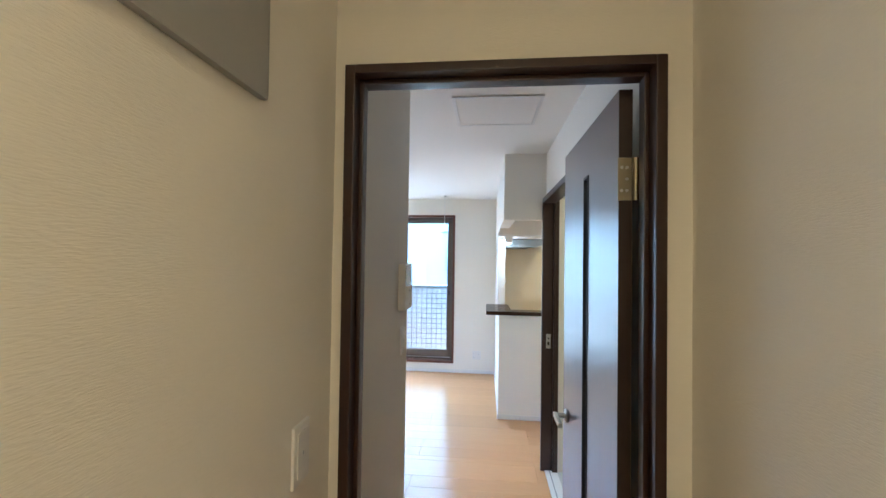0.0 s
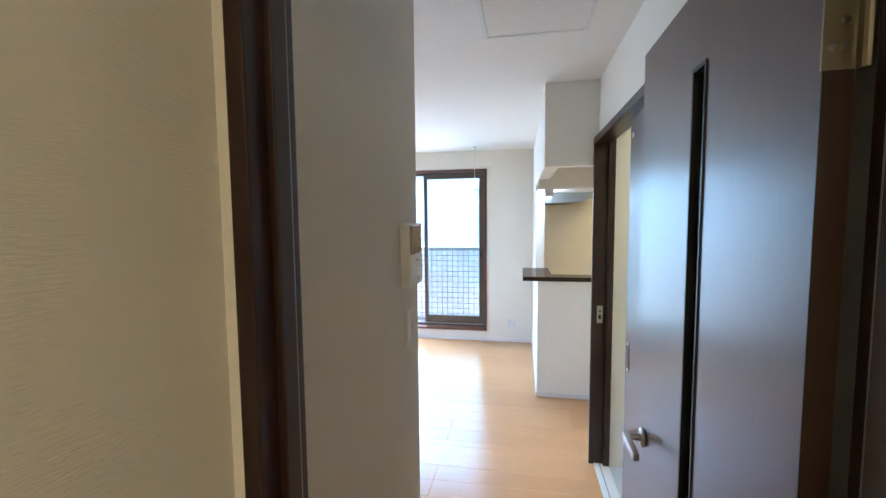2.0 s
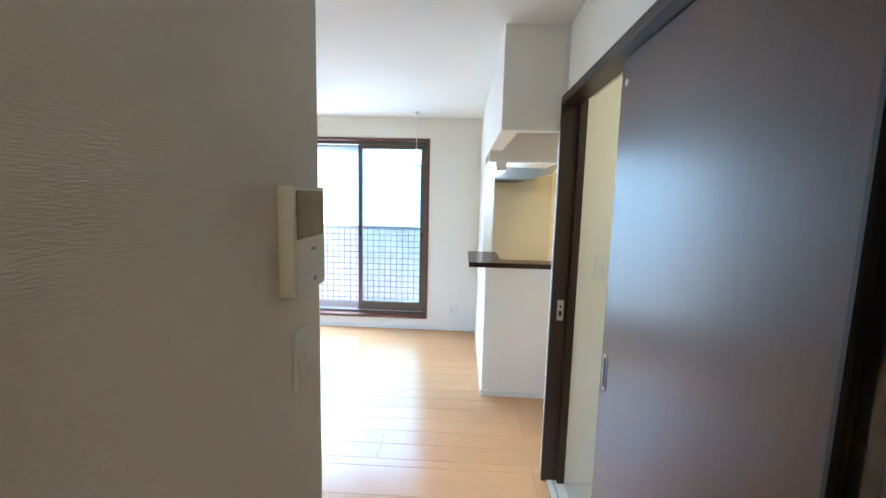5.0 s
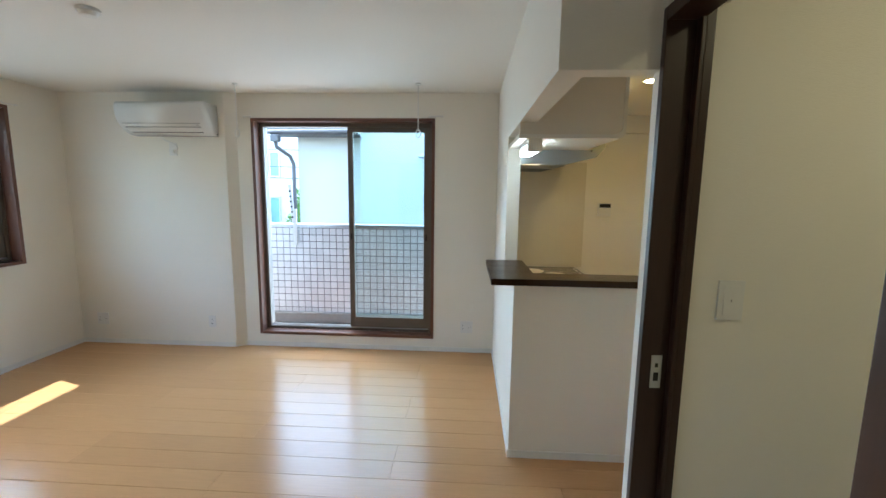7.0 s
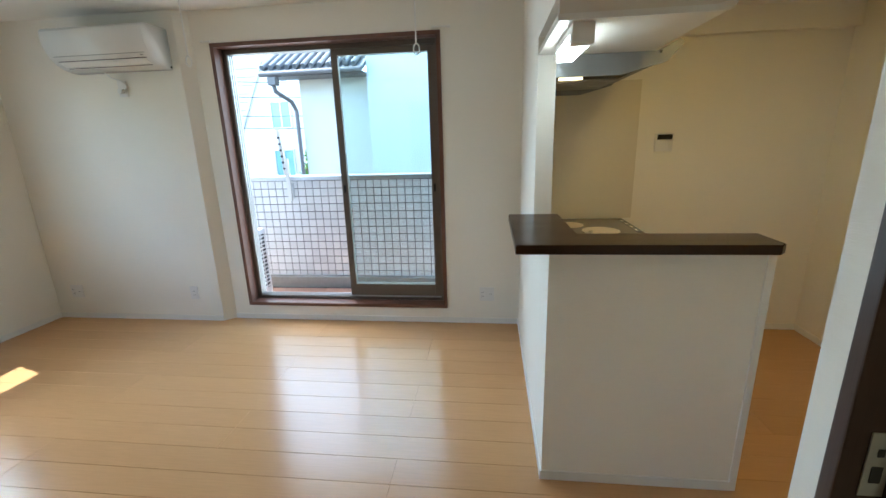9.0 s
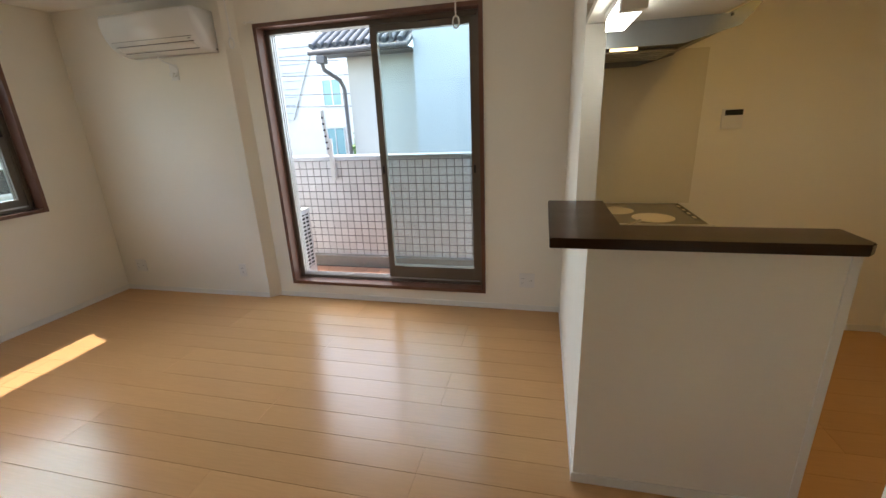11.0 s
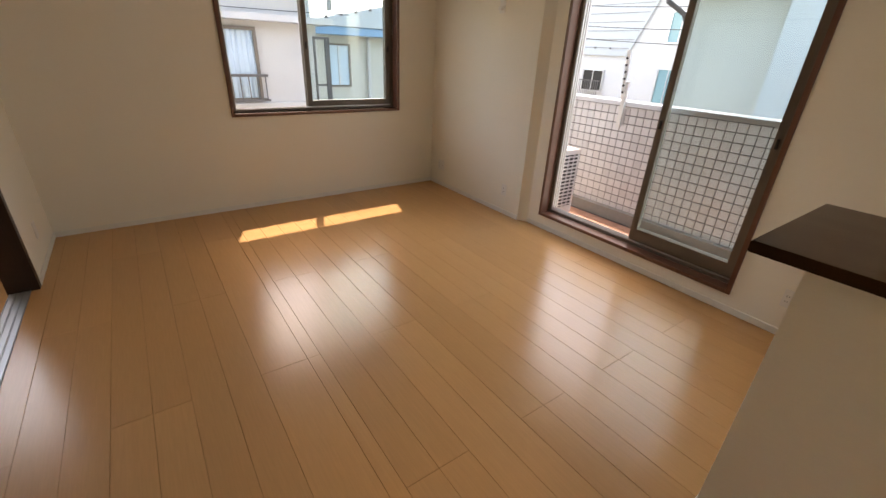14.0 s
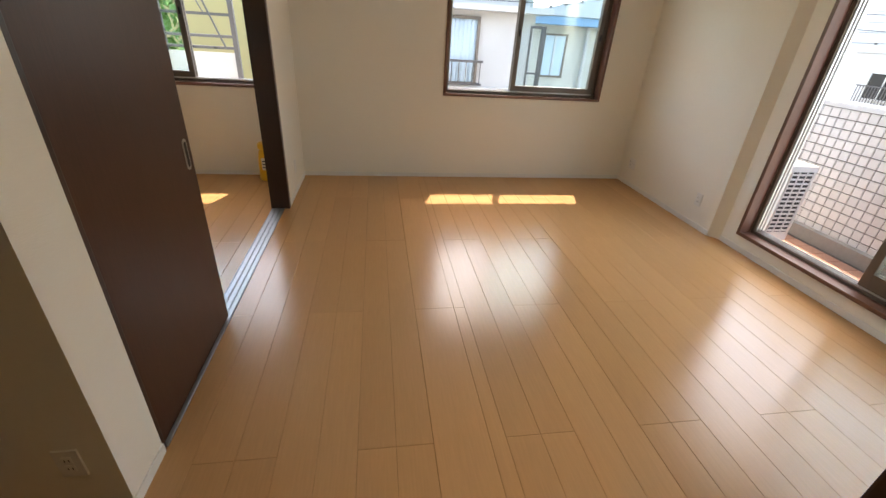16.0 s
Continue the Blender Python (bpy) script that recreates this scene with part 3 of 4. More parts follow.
hd = thing("range_hood", "slim grey metal range hood over the hob", "range hood", (0.55, 5.4, 1.7))
bm = bmesh.new()
prism(bm, [(0.302, 1.811), (0.302, 1.715), (0.60, 1.715), (0.80, 1.765), (0.865, 1.842), (0.845, 1.858), (0.76, 1.811)], "y", 4.93, 4.95)
prism(bm, [(0.302, 1.811), (0.302, 1.800), (0.74, 1.800), (0.80, 1.775), (0.865, 1.842), (0.845, 1.858), (0.76, 1.811)], "y", 4.95, 5.86)
prism(bm, [(0.302, 1.811), (0.302, 1.715), (0.60, 1.715), (0.80, 1.765), (0.865, 1.842), (0.845, 1.858), (0.76, 1.811)], "y", 5.86, 5.88)
part("canopy", bm, HOODM, hd)
boxes("filter_plate", [(0.32, 0.70, 5.02, 5.80, 1.745, 1.760)], BLACK, hd, "dark filter plate", 0.003)
for i in range(5):
    boxes("filter_slat", [(0.34, 0.68, 5.30 + 0.09 * i, 5.35 + 0.09 * i, 1.733, 1.744)], GREYP, hd, "grey filter slat", 0.002)
boxes("hood_light", [(0.35, 0.47, 5.15, 5.175, 1.728, 1.744)], STRIP, hd, "small warm glowing strip", 0.003)
boxes("front_wire", [(0.76, 0.768, 4.92, 5.87, 1.800, 1.8105)], BLACK, hd, "dark seam under the cabinet")

structure("kitchen_splash_panel", [(0.302, 1.005, 5.888, 5.899, 0.86, 1.80)], PANEL, "glossy cream splash panel behind the hob", "panel")
rc = thing("remote_panel", "white water heater remote with a dark display", "control panel", (1.18, 5.89, 1.38))
boxes("body", [(1.122, 1.238, 5.880, 5.899, 1.325, 1.445)], PLASTIC, rc, "", 0.004)
boxes("display", [(1.135, 1.232, 5.878, 5.8802, 1.405, 1.438)], SCREEN, rc, "dark display")
for x in (1.135, 1.17, 1.205):
    boxes("key", [(x, x + 0.027, 5.8785, 5.8802, 1.345, 1.385)], TRIM, rc, "pale key", 0.001)


def downlight(x, y, z):
    d = thing("ceiling_downlight", "small round recessed ceiling downlight, lit warm", "lamp", (x, y, z))
    bm = bmesh.new()
    tube(bm, [(x + 0.055 * math.cos(a), y + 0.055 * math.sin(a), z - 0.003) for a in [2 * math.pi * k / 24 for k in range(24)]], 0.005, 8, True)
    part("rim", bm, PLASTIC, d, "white rim")
    bm = bmesh.new()
    disc(bm, (x, y, z - 0.002), 0.05, 0.003, "z", 24)
    part("lens", bm, DOWNL, d, "glowing warm lens")


downlight(1.04, 4.71, 2.2)


# ---- switches, outlets, intercom ----
def plate(name, label, category, c, out, w, h, keys, holes=False):
    """A wall plate. out: 'x', '-x' or '-y', the way it faces. keys: rectangles (u0, u1, v0, v1) on it."""
    t = thing(name, label, category, c, "wall outlets" if holes else "light switches")

    def put(u0, u1, v0, v1, d0, d1):
        if out == "-y":
            return (c[0] + u0, c[0] + u1, c[1] - d1, c[1] - d0, c[2] + v0, c[2] + v1)
        s = 1 if out == "x" else -1
        a, b = sorted((c[0] + s * d0, c[0] + s * d1))
        return (a, b, c[1] + u0, c[1] + u1, c[2] + v0, c[2] + v1)

    boxes("cover", [put(-w / 2, w / 2, -h / 2, h / 2, 0.0005, 0.007)], PLASTIC, t, "", 0.002)
    for u0, u1, v0, v1 in keys:
        boxes("socket_face" if holes else "rocker", [put(u0, u1, v0, v1, 0.007, 0.0095)], PLASTIC, t, "", 0.001)
        if holes:
            for vv in ((v0 + v1) / 2,):
                for du in (-0.006, 0.006):
                    u = (u0 + u1) / 2 + du
                    boxes("slot", [put(u - 0.0012, u + 0.0012, vv - 0.005, vv + 0.005, 0.0095, 0.0102)], BLACK, t, "dark slot")
        else:
            u = (u0 + u1) / 2
            boxes("marker", [put(u - 0.002, u + 0.002, -0.004, 0.004, 0.0095, 0.0102)], GREYP, t, "small marker")
    return t


SW = [(-0.022, 0.022, -0.045, 0.045)]
TWO = [(-0.013, 0.013, 0.004, 0.032), (-0.013, 0.013, -0.032, -0.004)]
plate("light_switch", "white light switch on the hall wall", "switch", (-0.30, 0.97, 1.185), "x", 0.072, 0.122, SW)
plate("light_switch", "white light switch under the intercom", "switch", (-0.30, 2.02, 1.21), "x", 0.072, 0.122, SW)
plate("light_switch", "white light switch inside the washroom", "switch", (0.748, 3.334, 1.21), "-y", 0.075, 0.122, SW)
plate("wall_outlet", "white double outlet near the pier corner", "outlet", (-2.505, 5.84, 0.25), "-y", 0.07, 0.115, TWO, True)
plate("wall_outlet", "wide white outlet beside the balcony door", "outlet", (-0.035, 5.90, 0.25), "-y", 0.115, 0.115,
      [(-0.045, -0.018, 0.004, 0.032), (-0.045, -0.018, -0.032, -0.004), (0.015, 0.042, -0.014, 0.014)], True)
plate("wall_outlet", "wide white outlet near the room corner", "outlet", (-3.62, 5.84, 0.25), "-y", 0.115, 0.115,
      [(-0.045, -0.018, 0.004, 0.032), (-0.045, -0.018, -0.032, -0.004), (0.015, 0.042, -0.014, 0.014)], True)
plate("wall_outlet", "white double outlet low on the hall wall", "outlet", (-0.30, 2.02, 0.25), "x", 0.07, 0.115, TWO, True)
plate("wall_outlet", "white outlet low on the partition", "outlet", (-3.35, 2.184 + 0.007, 0.25), "-y", 0.07, 0.115, TWO, True)

ic = thing("intercom", "white wall intercom with a dark screen", "intercom", (-0.30, 2.0, 1.45))
boxes("body", [(-0.2995, -0.268, 1.925, 2.085, 1.355, 1.560)], PLASTIC, ic, "", 0.005)
boxes("screen", [(-0.2682, -0.2665, 1.936, 2.074, 1.462, 1.552)], SCREEN, ic, "dark glossy screen", 0.0005)
boxes("flap", [(-0.2682, -0.2660, 1.930, 2.080, 1.393, 1.456)], PLASTIC, ic, "", 0.001)
boxes("lower_flap", [(-0.2682, -0.2660, 1.930, 2.080, 1.362, 1.390)], PLASTIC, ic, "", 0.001)
boxes("key", [(-0.2662, -0.2650, 2.00, 2.025, 1.435, 1.441)], GREYP, ic, "grey key")
boxes("key", [(-0.2662, -0.2650, 2.01, 2.027, 1.372, 1.381)], GREYP, ic, "grey key")

# thin grey plate laid over part of the papered hall wall
bp = thing("grey_wall_plate", "thin plain grey plate high on the hall wall", "breaker panel", (-0.30, 0.6, 2.0))
boxes("cover", [(-0.2995, -0.284, 0.30, 0.795, 1.850, 2.19)], GREYP, bp, "", 0.008)

# ---- ceiling things ----
ht = thing("ceiling_hatch", "white ceiling access hatch with a thin metal rim", "hatch", (0.13, 2.43, 2.4))
boxes("rim", [(-0.100, -0.082, 2.20, 2.655, 2.392, 2.3995), (0.340, 0.358, 2.20, 2.655, 2.392, 2.3995), (-0.082, 0.340, 2.637, 2.655, 2.392, 2.3995), (-0.082, 0.340, 2.20, 2.218, 2.392, 2.3995)], TRIM, ht, "thin white rim", 0.002)
boxes("hatch_panel", [(-0.081, 0.339, 2.219, 2.636, 2.395, 2.3995)], CEIL, ht)

for x, y, drop in ((-0.468, 5.577, 0.36), (-1.999, 5.558, 0.36)):
    hk = thing("drying_pole_hanger", "white ceiling rod with a ring for a drying pole", "hanger", (x, y, 2.4), "drying pole hangers")
    bm = bmesh.new()
    disc(bm, (x, y, 2.394), 0.026, 0.011, "z", 20, 0.018)
    part("ceiling_plate", bm, PLASTIC, hk)
    bm = bmesh.new()
    tube(bm, [(x, y, 2.39), (x, y, 2.39 - drop)], 0.0045, 8)
    part("rod", bm, PLASTIC, hk)
    bm = bmesh.new()
    tube(bm, [(x + 0.019 * math.sin(a), y, 2.39 - drop - 0.030 - 0.032 * math.cos(a)) for a in [2 * math.pi * k / 20 for k in range(20)]], 0.005, 8, True)
    part("ring", bm, PLASTIC, hk, "", True)

sm = thing("smoke_detector", "small round white smoke detector on the ceiling", "smoke detector", (-1.938, 4.145, 2.4))
bm = bmesh.new()
disc(bm, (-1.938, 4.145, 2.391), 0.052, 0.017, "z", 32, None, 0.003)
part("base", bm, PLASTIC, sm)
bm = bmesh.new()
disc(bm, (-1.938, 4.145, 2.374), 0.034, 0.018, "z", 32, 0.046, 0.002)
part("sensor_cap", bm, PLASTIC, sm)

# ---- air conditioner ----
ac = thing("air_conditioner", "white wall-mounted air conditioner above the room corner", "air conditioner", (-2.72, 5.8, 2.0))
AC_FRONT = [(5.650, 2.274), (5.612, 2.266), (5.594, 2.246), (5.591, 2.205), (5.598, 2.155), (5.614, 2.110), (5.640, 2.072), (5.676, 2.040), (5.722, 2.016), (5.775, 2.004)]


def ac_at(z):
    """Depth of the curved front at a height."""
    for (y0, z0), (y1, z1) in zip(AC_FRONT, AC_FRONT[1:]):
        if z1 <= z <= z0:
            return y0 + (y1 - y0) * (z - z0) / (z1 - z0)
    return 5.775


bm = bmesh.new()
prism(bm, [(5.838, 2.000), (5.838, 2.274)] + AC_FRONT, "x", -3.112, -2.330)
bmesh.ops.recalc_face_normals(bm, faces=bm.faces[:])
es = [e for e in bm.edges if any(len(f.verts) > 4 for f in e.link_faces)]
bmesh.ops.bevel(bm, geom=es, offset=0.008, segments=3, affect="EDGES")
part("body", bm, GLOSSP, ac, "", True)
for nm, z, x0, x1, mat, lab in (("panel_gap", 2.088, -3.070, -2.368, GREYP, "thin grey panel gap"), ("outlet_gap", 2.060, -3.062, -2.376, BLACK, "dark air gap"), ("outlet_gap", 2.022, -3.050, -2.388, BLACK, "")):
    y = ac_at(z)
    boxes(nm, [(x0, x1, y - 0.0015, y + 0.006, z - 0.0025, z + 0.0025)], mat, ac, lab)
bm = bmesh.new()
prism(bm, [(ac_at(2.054) - 0.004, 2.054), (ac_at(2.040) - 0.005, 2.040), (ac_at(2.028) - 0.004, 2.028), (ac_at(2.028) + 0.004, 2.030), (ac_at(2.054) + 0.004, 2.056)], "x", -3.055, -2.383)
part("louver", bm, PLASTIC, ac, "white louver")
boxes("indicator", [(-2.41, -2.385, ac_at(2.075) - 0.002, ac_at(2.075) + 0.004, 2.072, 2.078)], GREYP, ac, "small indicator")
bm = bmesh.new()
disc(bm, (-2.329, 5.815, 2.018), 0.006, 0.004, "x", 12)
part("drain_plug", bm, BLACK, ac, "small dark plug")
pc = thing("power_cord", "white air conditioner cord plugged in a wall outlet", "cord", (-2.78, 5.83, 1.9))
bm = bmesh.new()
tube(bm, [(-2.86, 5.80, 2.0), (-2.83, 5.815, 1.965), (-2.77, 5.82, 1.945), (-2.72, 5.822, 1.915), (-2.72, 5.82, 1.885), (-2.755, 5.812, 1.868)], 0.005, 8)
part("cable", bm, PLASTIC, pc, "", True)
boxes("plug", [(-2.79, -2.752, 5.800, 5.832, 1.852, 1.884)], PLASTIC, pc, "", 0.004)
boxes("outlet_plate", [(-2.808, -2.738, 5.832, 5.8395, 1.83, 1.945)], PLASTIC, pc, "", 0.002)
# ---- bedroom ----
yb = thing("yellow_bottle", "tall yellow plastic bottle with a printed label on the floor", "bottle", (-3.70, 1.84, 0))
bm = bmesh.new()
prof = [(0.0, 0.070), (0.012, 0.076), (0.20, 0.072), (0.28, 0.062), (0.31, 0.050)]
tube(bm, [(-3.70, 1.84, z) for z, r in prof], [r for z, r in prof], 20)
part("body", bm, YELLOW, yb, "", True)
bm = bmesh.new()
disc(bm, (-3.70, 1.84, 0.345), 0.062, 0.07, "z", 20, None, 0.012)
part("cap", bm, YELLOW, yb, "yellow cap")
boxes("label", [(-3.6245, -3.6235, 1.815, 1.865, 0.12, 0.24)], PLASTIC, yb, "white printed label")
for i in range(3):
    boxes("print_bar", [(-3.6237, -3.6230, 1.822, 1.858, 0.14 + 0.03 * i, 0.152 + 0.03 * i)], BLACK, yb, "dark print bar")

# ---- balcony ----
FZ = -0.12
structure("balcony_slab", [(-4.3, 2.6, 6.05, 7.35, -0.45, FZ - 0.012)], CONC, "concrete balcony slab", "slab")
par = structure("balcony_parapet", [(-4.3, 2.6, 7.112, 7.28, FZ - 0.012, 1.065)], GROUT, "tiled balcony parapet with dark joints", "parapet")
structure("balcony_curb", [(-4.3, 2.6, 7.03, 7.104, FZ - 0.012, -0.005)], CONC, "grey concrete curb at the parapet foot", "curb", 0.004)
structure("parapet_cap", [(-4.3, 2.6, 7.085, 7.31, 1.066, 1.112)], ALU, "pale metal cap on the parapet", "cap", 0.006)
structure("balcony_side_wall", [(-4.3, -4.15, 6.05, 7.112, FZ - 0.012, 1.065), (2.45, 2.6, 6.05, 7.112, FZ - 0.012, 1.065)], RENDERW, "white balcony end wall", "wall")
structure("outer_wall_north", [(-4.05, 2.40, 6.051, 6.075, -0.4, 0.148), (-4.05, -2.032, 6.051, 6.075, 0.148, 2.9), (-0.373, 2.40, 6.051, 6.075, 0.148, 2.9), (-2.032, -0.373, 6.051, 6.075, 2.157, 2.9)], RENDERW, "white rendered outer wall", "wall")
structure("eave", [(-4.67, -3.995, -1.3, 6.2, 2.60, 2.70), (-3.995, 2.6, 6.076, 6.95, 2.60, 2.70)], RENDERW, "shallow white eave over the windows", "eave")

ou = thing("outdoor_unit", "white outdoor air conditioner unit on the balcony", "outdoor unit", (-2.680, 6.6, FZ))
boxes("casing", [(-3.050, -2.300, 6.42, 6.70, FZ + 0.05, 0.63)], PLASTIC, ou, "", 0.008)
boxes("foot", [(-2.980, -2.900, 6.40, 6.72, FZ, FZ + 0.05)], GREYP, ou, "", 0.004)
boxes("foot", [(-2.440, -2.360, 6.40, 6.72, FZ, FZ + 0.05)], GREYP, ou, "", 0.004)
boxes("grille_back", [(-2.299, -2.297, 6.45, 6.67, 0.02, 0.58)], BLACK, ou, "dark grille hollow")
for i in range(14):
    boxes("grille_slat", [(-2.297, -2.290, 6.45, 6.67, 0.03 + 0.04 * i, 0.046 + 0.04 * i)], PLASTIC, ou)
for y in (6.45, 6.52, 6.595, 6.665):
    boxes("grille_post", [(-2.297, -2.289, y - 0.004, y + 0.004, 0.02, 0.58)], PLASTIC, ou)
boxes("grille_back", [(-3.000, -2.400, 6.416, 6.419, 0.02, 0.58)], BLACK, ou)

br = thing("pole_bracket", "white metal drying pole bracket on the parapet", "bracket", (-2.16, 7.05, 0.9))
boxes("post", [(-2.185, -2.140, 7.045, 7.075, 0.855, 1.30)], PLASTIC, br, "", 0.003)
boxes("mount", [(-2.20, -2.12, 7.075, 7.084, 0.88, 1.04)], ALU, br, "metal mount plate", 0.002)
bm = bmesh.new()
box(bm, -0.018, 0.018, -0.012, 0.012, 0, 0.46, 0.003, pose(-2.175, 7.05, 1.13, 0, -4, 0))
arm = part("arm", bm, PLASTIC, br)
for i in range(6):
    bm = bmesh.new()
    disc(bm, (-2.182 - 0.005 * i, 7.036, 1.20 + 0.063 * i), 0.012, 0.006, "y", 16)
    part("hole", bm, BLACK, arm, "dark pole hole")

# ---- the ground far below ----
bm = bmesh.new()
box(bm, -1500, 1500, -1500, 1500, -3.6, -3.2)
tagged(part("ground", bm, GRASS), "grey paved ground between the houses", "ground", "", "structure")


# ---- neighbouring houses ----
def house_window(parent, face, a0, a1, z0, z1, at, out, pane=WINPANE, bars=1, label=""):
    """A framed window on a wall. face: 'x' or 'y', the axis across the wall; out: which way it looks."""
    def put(p0, p1, d0, d1, q0, q1):
        d = sorted((at + out * d0, at + out * d1))
        return (d[0], d[1], p0, p1, q0, q1) if face == "x" else (p0, p1, d[0], d[1], q0, q1)
    t = 0.05
    w = boxes("window", [put(a0 - t, a0, 0, 0.06, z0 - t, z1 + t), put(a1, a1 + t, 0, 0.06, z0 - t, z1 + t), put(a0, a1, 0, 0.06, z1, z1 + t), put(a0, a1, 0, 0.06, z0 - t, z0)], BRONZE if pane is CURTAIN else ALU, parent, label)
    boxes("pane", [put(a0, a1, 0.004, 0.02, z0, z1)], pane, w)
    for i in range(bars):
        c = a0 + (a1 - a0) * (i + 1) / (bars + 1)
        boxes("mullion", [put(c - 0.02, c + 0.02, 0.02, 0.05, z0, z1)], ALU, w)
    return w


# the house across the balcony
nh = thing("house", "pale rendered house with dark tiled eaves facing the balcony", "house", (0, 14, -3.2))
boxes("wall", [(-3.83, -2.33, 11.30, 17.0, -3.2, 2.78)], RENDERC, nh, "cream rendered wall")
boxes("wall", [(-2.33, 5.5, 10.95, 17.0, -3.2, 4.6)], RENDERB, nh, "pale blue-white rendered wall")
boxes("base_band", [(-3.83, -2.33, 11.28, 11.299, 0.55, 0.62)], GUTTER, nh, "grey band")
bm = bmesh.new()
prism(bm, [(10.72, 2.72), (10.72, 2.80), (14.0, 4.55), (14.0, 4.45)], "x", -4.25, -2.335)
rf = part("roof", bm, KAWARA, nh, "dark tiled roof")
boxes("soffit", [(-4.2, -2.335, 10.78, 11.30, 2.69, 2.72)], GUTTER, rf, "grey soffit board")
for i in range(12):
    x = -4.25 + 0.16 * i
    bm = bmesh.new()
    tube(bm, [(x, 10.69, 2.84), (x, 14.0, 4.60)], 0.05, 8)
    part("tile_ridge", bm, KAWARA, rf)
bm = bmesh.new()
tube(bm, [(-4.3, 10.66, 2.72), (-2.34, 10.66, 2.74)], 0.045, 10)
gt = part("gutter", bm, GUTTER, nh, "grey eave gutter")
bm = bmesh.new()
box(bm, -4.12, -3.96, 10.58, 10.74, 2.52, 2.66, 0.02)
tube(bm, [(-4.04, 10.66, 2.55), (-4.04, 10.70, 2.42), (-3.93, 11.10, 2.26), (-3.90, 11.20, 2.10), (-3.88, 11.22, -3.2)], 0.04, 10)
part("downspout", bm, GUTTER, nh, "grey downspout")
bm = bmesh.new()
tube(bm, [(-2.65, 10.70, 3.05), (-2.66, 10.72, 2.76)], 0.025, 8)
tube(bm, [(-2.9, 10.74, 2.98), (-2.66, 10.72, 3.02)], 0.02, 8)
part("snow_pipe", bm, GUTTER, nh, "thin roof pipe")
w = house_window(nh, "y", -0.92, -0.25, 1.15, 2.15, 10.95, -1, WINPANE, 1)
boxes("hood", [(-1.08, -0.1, 10.70, 10.95, 2.24, 2.30)], ALU, nh, "small metal window hood", 0.01)

# the far house with a steep slate roof
fh = thing("house", "far white house with a steep grey slate roof", "house", (-10, 24, -3.2))
bm = bmesh.new()
prism(bm, [(-13.6, -3.2), (-8.0, -3.2), (-8.0, 3.6), (-9.1, 5.0), (-10.2, 3.0), (-11.4, 1.75), (-13.6, 1.75)], "y", 20.0, 27.0)
part("wall", bm, RENDERW, fh)
bm = bmesh.new()
prism(bm, [(-13.9, 1.62), (-13.4, 4.75), (-9.15, 4.75), (-10.6, 1.62)], "y", 19.90, 19.99)
sl = part("roof", bm, SLATE, fh, "grey slate roof slope")
for i in range(9):
    z = 1.9 + 0.32 * i
    boxes("slate_course", [(-13.8 + 0.15 * i, -10.55 + 0.147 * i, 19.885, 19.90, z, z + 0.02)], POLEM, sl)
for i in range(3):
    bm = bmesh.new()
    disc(bm, (-12.9 + 0.75 * i, 19.87, 1.9), 0.035, 0.05, "y", 8)
    part("snow_guard", bm, GUTTER, sl)
house_window(fh, "y", -9.05, -8.25, 2.15, 3.15, 20.0, -1, WINPANE, 1)
house_window(fh, "y", -9.1, -8.3, 0.0, 1.2, 20.0, -1, WINPANE, 1)
house_window(fh, "y", -12.6, -11.6, 0.2, 1.0, 20.0, -1, SCREEN, 1)
rl = boxes("balcony_rail", [(-12.75, -11.5, 19.69, 19.73, -0.22, -0.18)], GUTTER, fh, "dark balcony rail")
for i in range(12):
    boxes("baluster", [(-12.7 + 0.1 * i, -12.68 + 0.1 * i, 19.7, 19.72, -0.2, 0.6)], GUTTER, rl)
boxes("handrail", [(-12.75, -11.5, 19.69, 19.73, 0.58, 0.62)], GUTTER, rl)

# the cream house across the living room window
wh = thing("house", "white rendered house with a curtained window and railing", "house", (-9, 3.5, -3.2))
boxes("wall", [(-12.0, -7.5, 2.2, 5.80, -3.2, 1.80)], RENDERW, wh)
boxes("upper_wall", [(-12.0, -7.62, 2.2, 5.72, 1.90, 2.45)], RENDERW, wh, "white upper wall")
boxes("ledge", [(-12.0, -7.22, 2.1, 6.02, 1.80, 1.90)], RENDERW, wh, "projecting white ledge", 0.01)
boxes("base_ledge", [(-7.5, -7.42, 2.2, 5.85, 0.48, 0.56)], RENDERW, wh, "low wall ledge", 0.01)
boxes("eave", [(-12.0, -7.15, 2.0, 6.08, 2.42, 2.54)], RENDERW, wh, "white eave", 0.01)
bm = bmesh.new()
prism(bm, [(-7.2, 2.54), (-7.2, 2.60), (-9.6, 3.1), (-12.0, 2.60), (-12.0, 2.54)], "y", 2.0, 6.05)
part("roof", bm, PINKROOF, wh, "faded pink roof")
house_window(wh, "x", 3.20, 4.74, 0.64, 1.66, -7.5, 1, CURTAIN, 1, "curtained window")
bm = bmesh.new()
fold = [(-7.486 + 0.014 * math.sin(1.9 * k) + 0.006 * math.sin(0.7 * k), 3.21 + 0.0225 * k) for k in range(68)]
prism(bm, fold + [(x + 0.004, y) for x, y in fold[::-1]], "z", 0.65, 1.655)
part("curtain", bm, CURTAIN, wh, "pale blue curtain folds", True)
rr = boxes("railing", [(-7.32, -7.28, 3.1, 4.86, 0.98, 1.02), (-7.32, -7.28, 3.1, 4.86, 0.60, 0.63), (-7.5, -7.28, 4.80, 4.84, 0.98, 1.01), (-7.5, -7.28, 4.80, 4.84, 0.60, 0.63)], GUTTER, wh, "thin metal window railing")
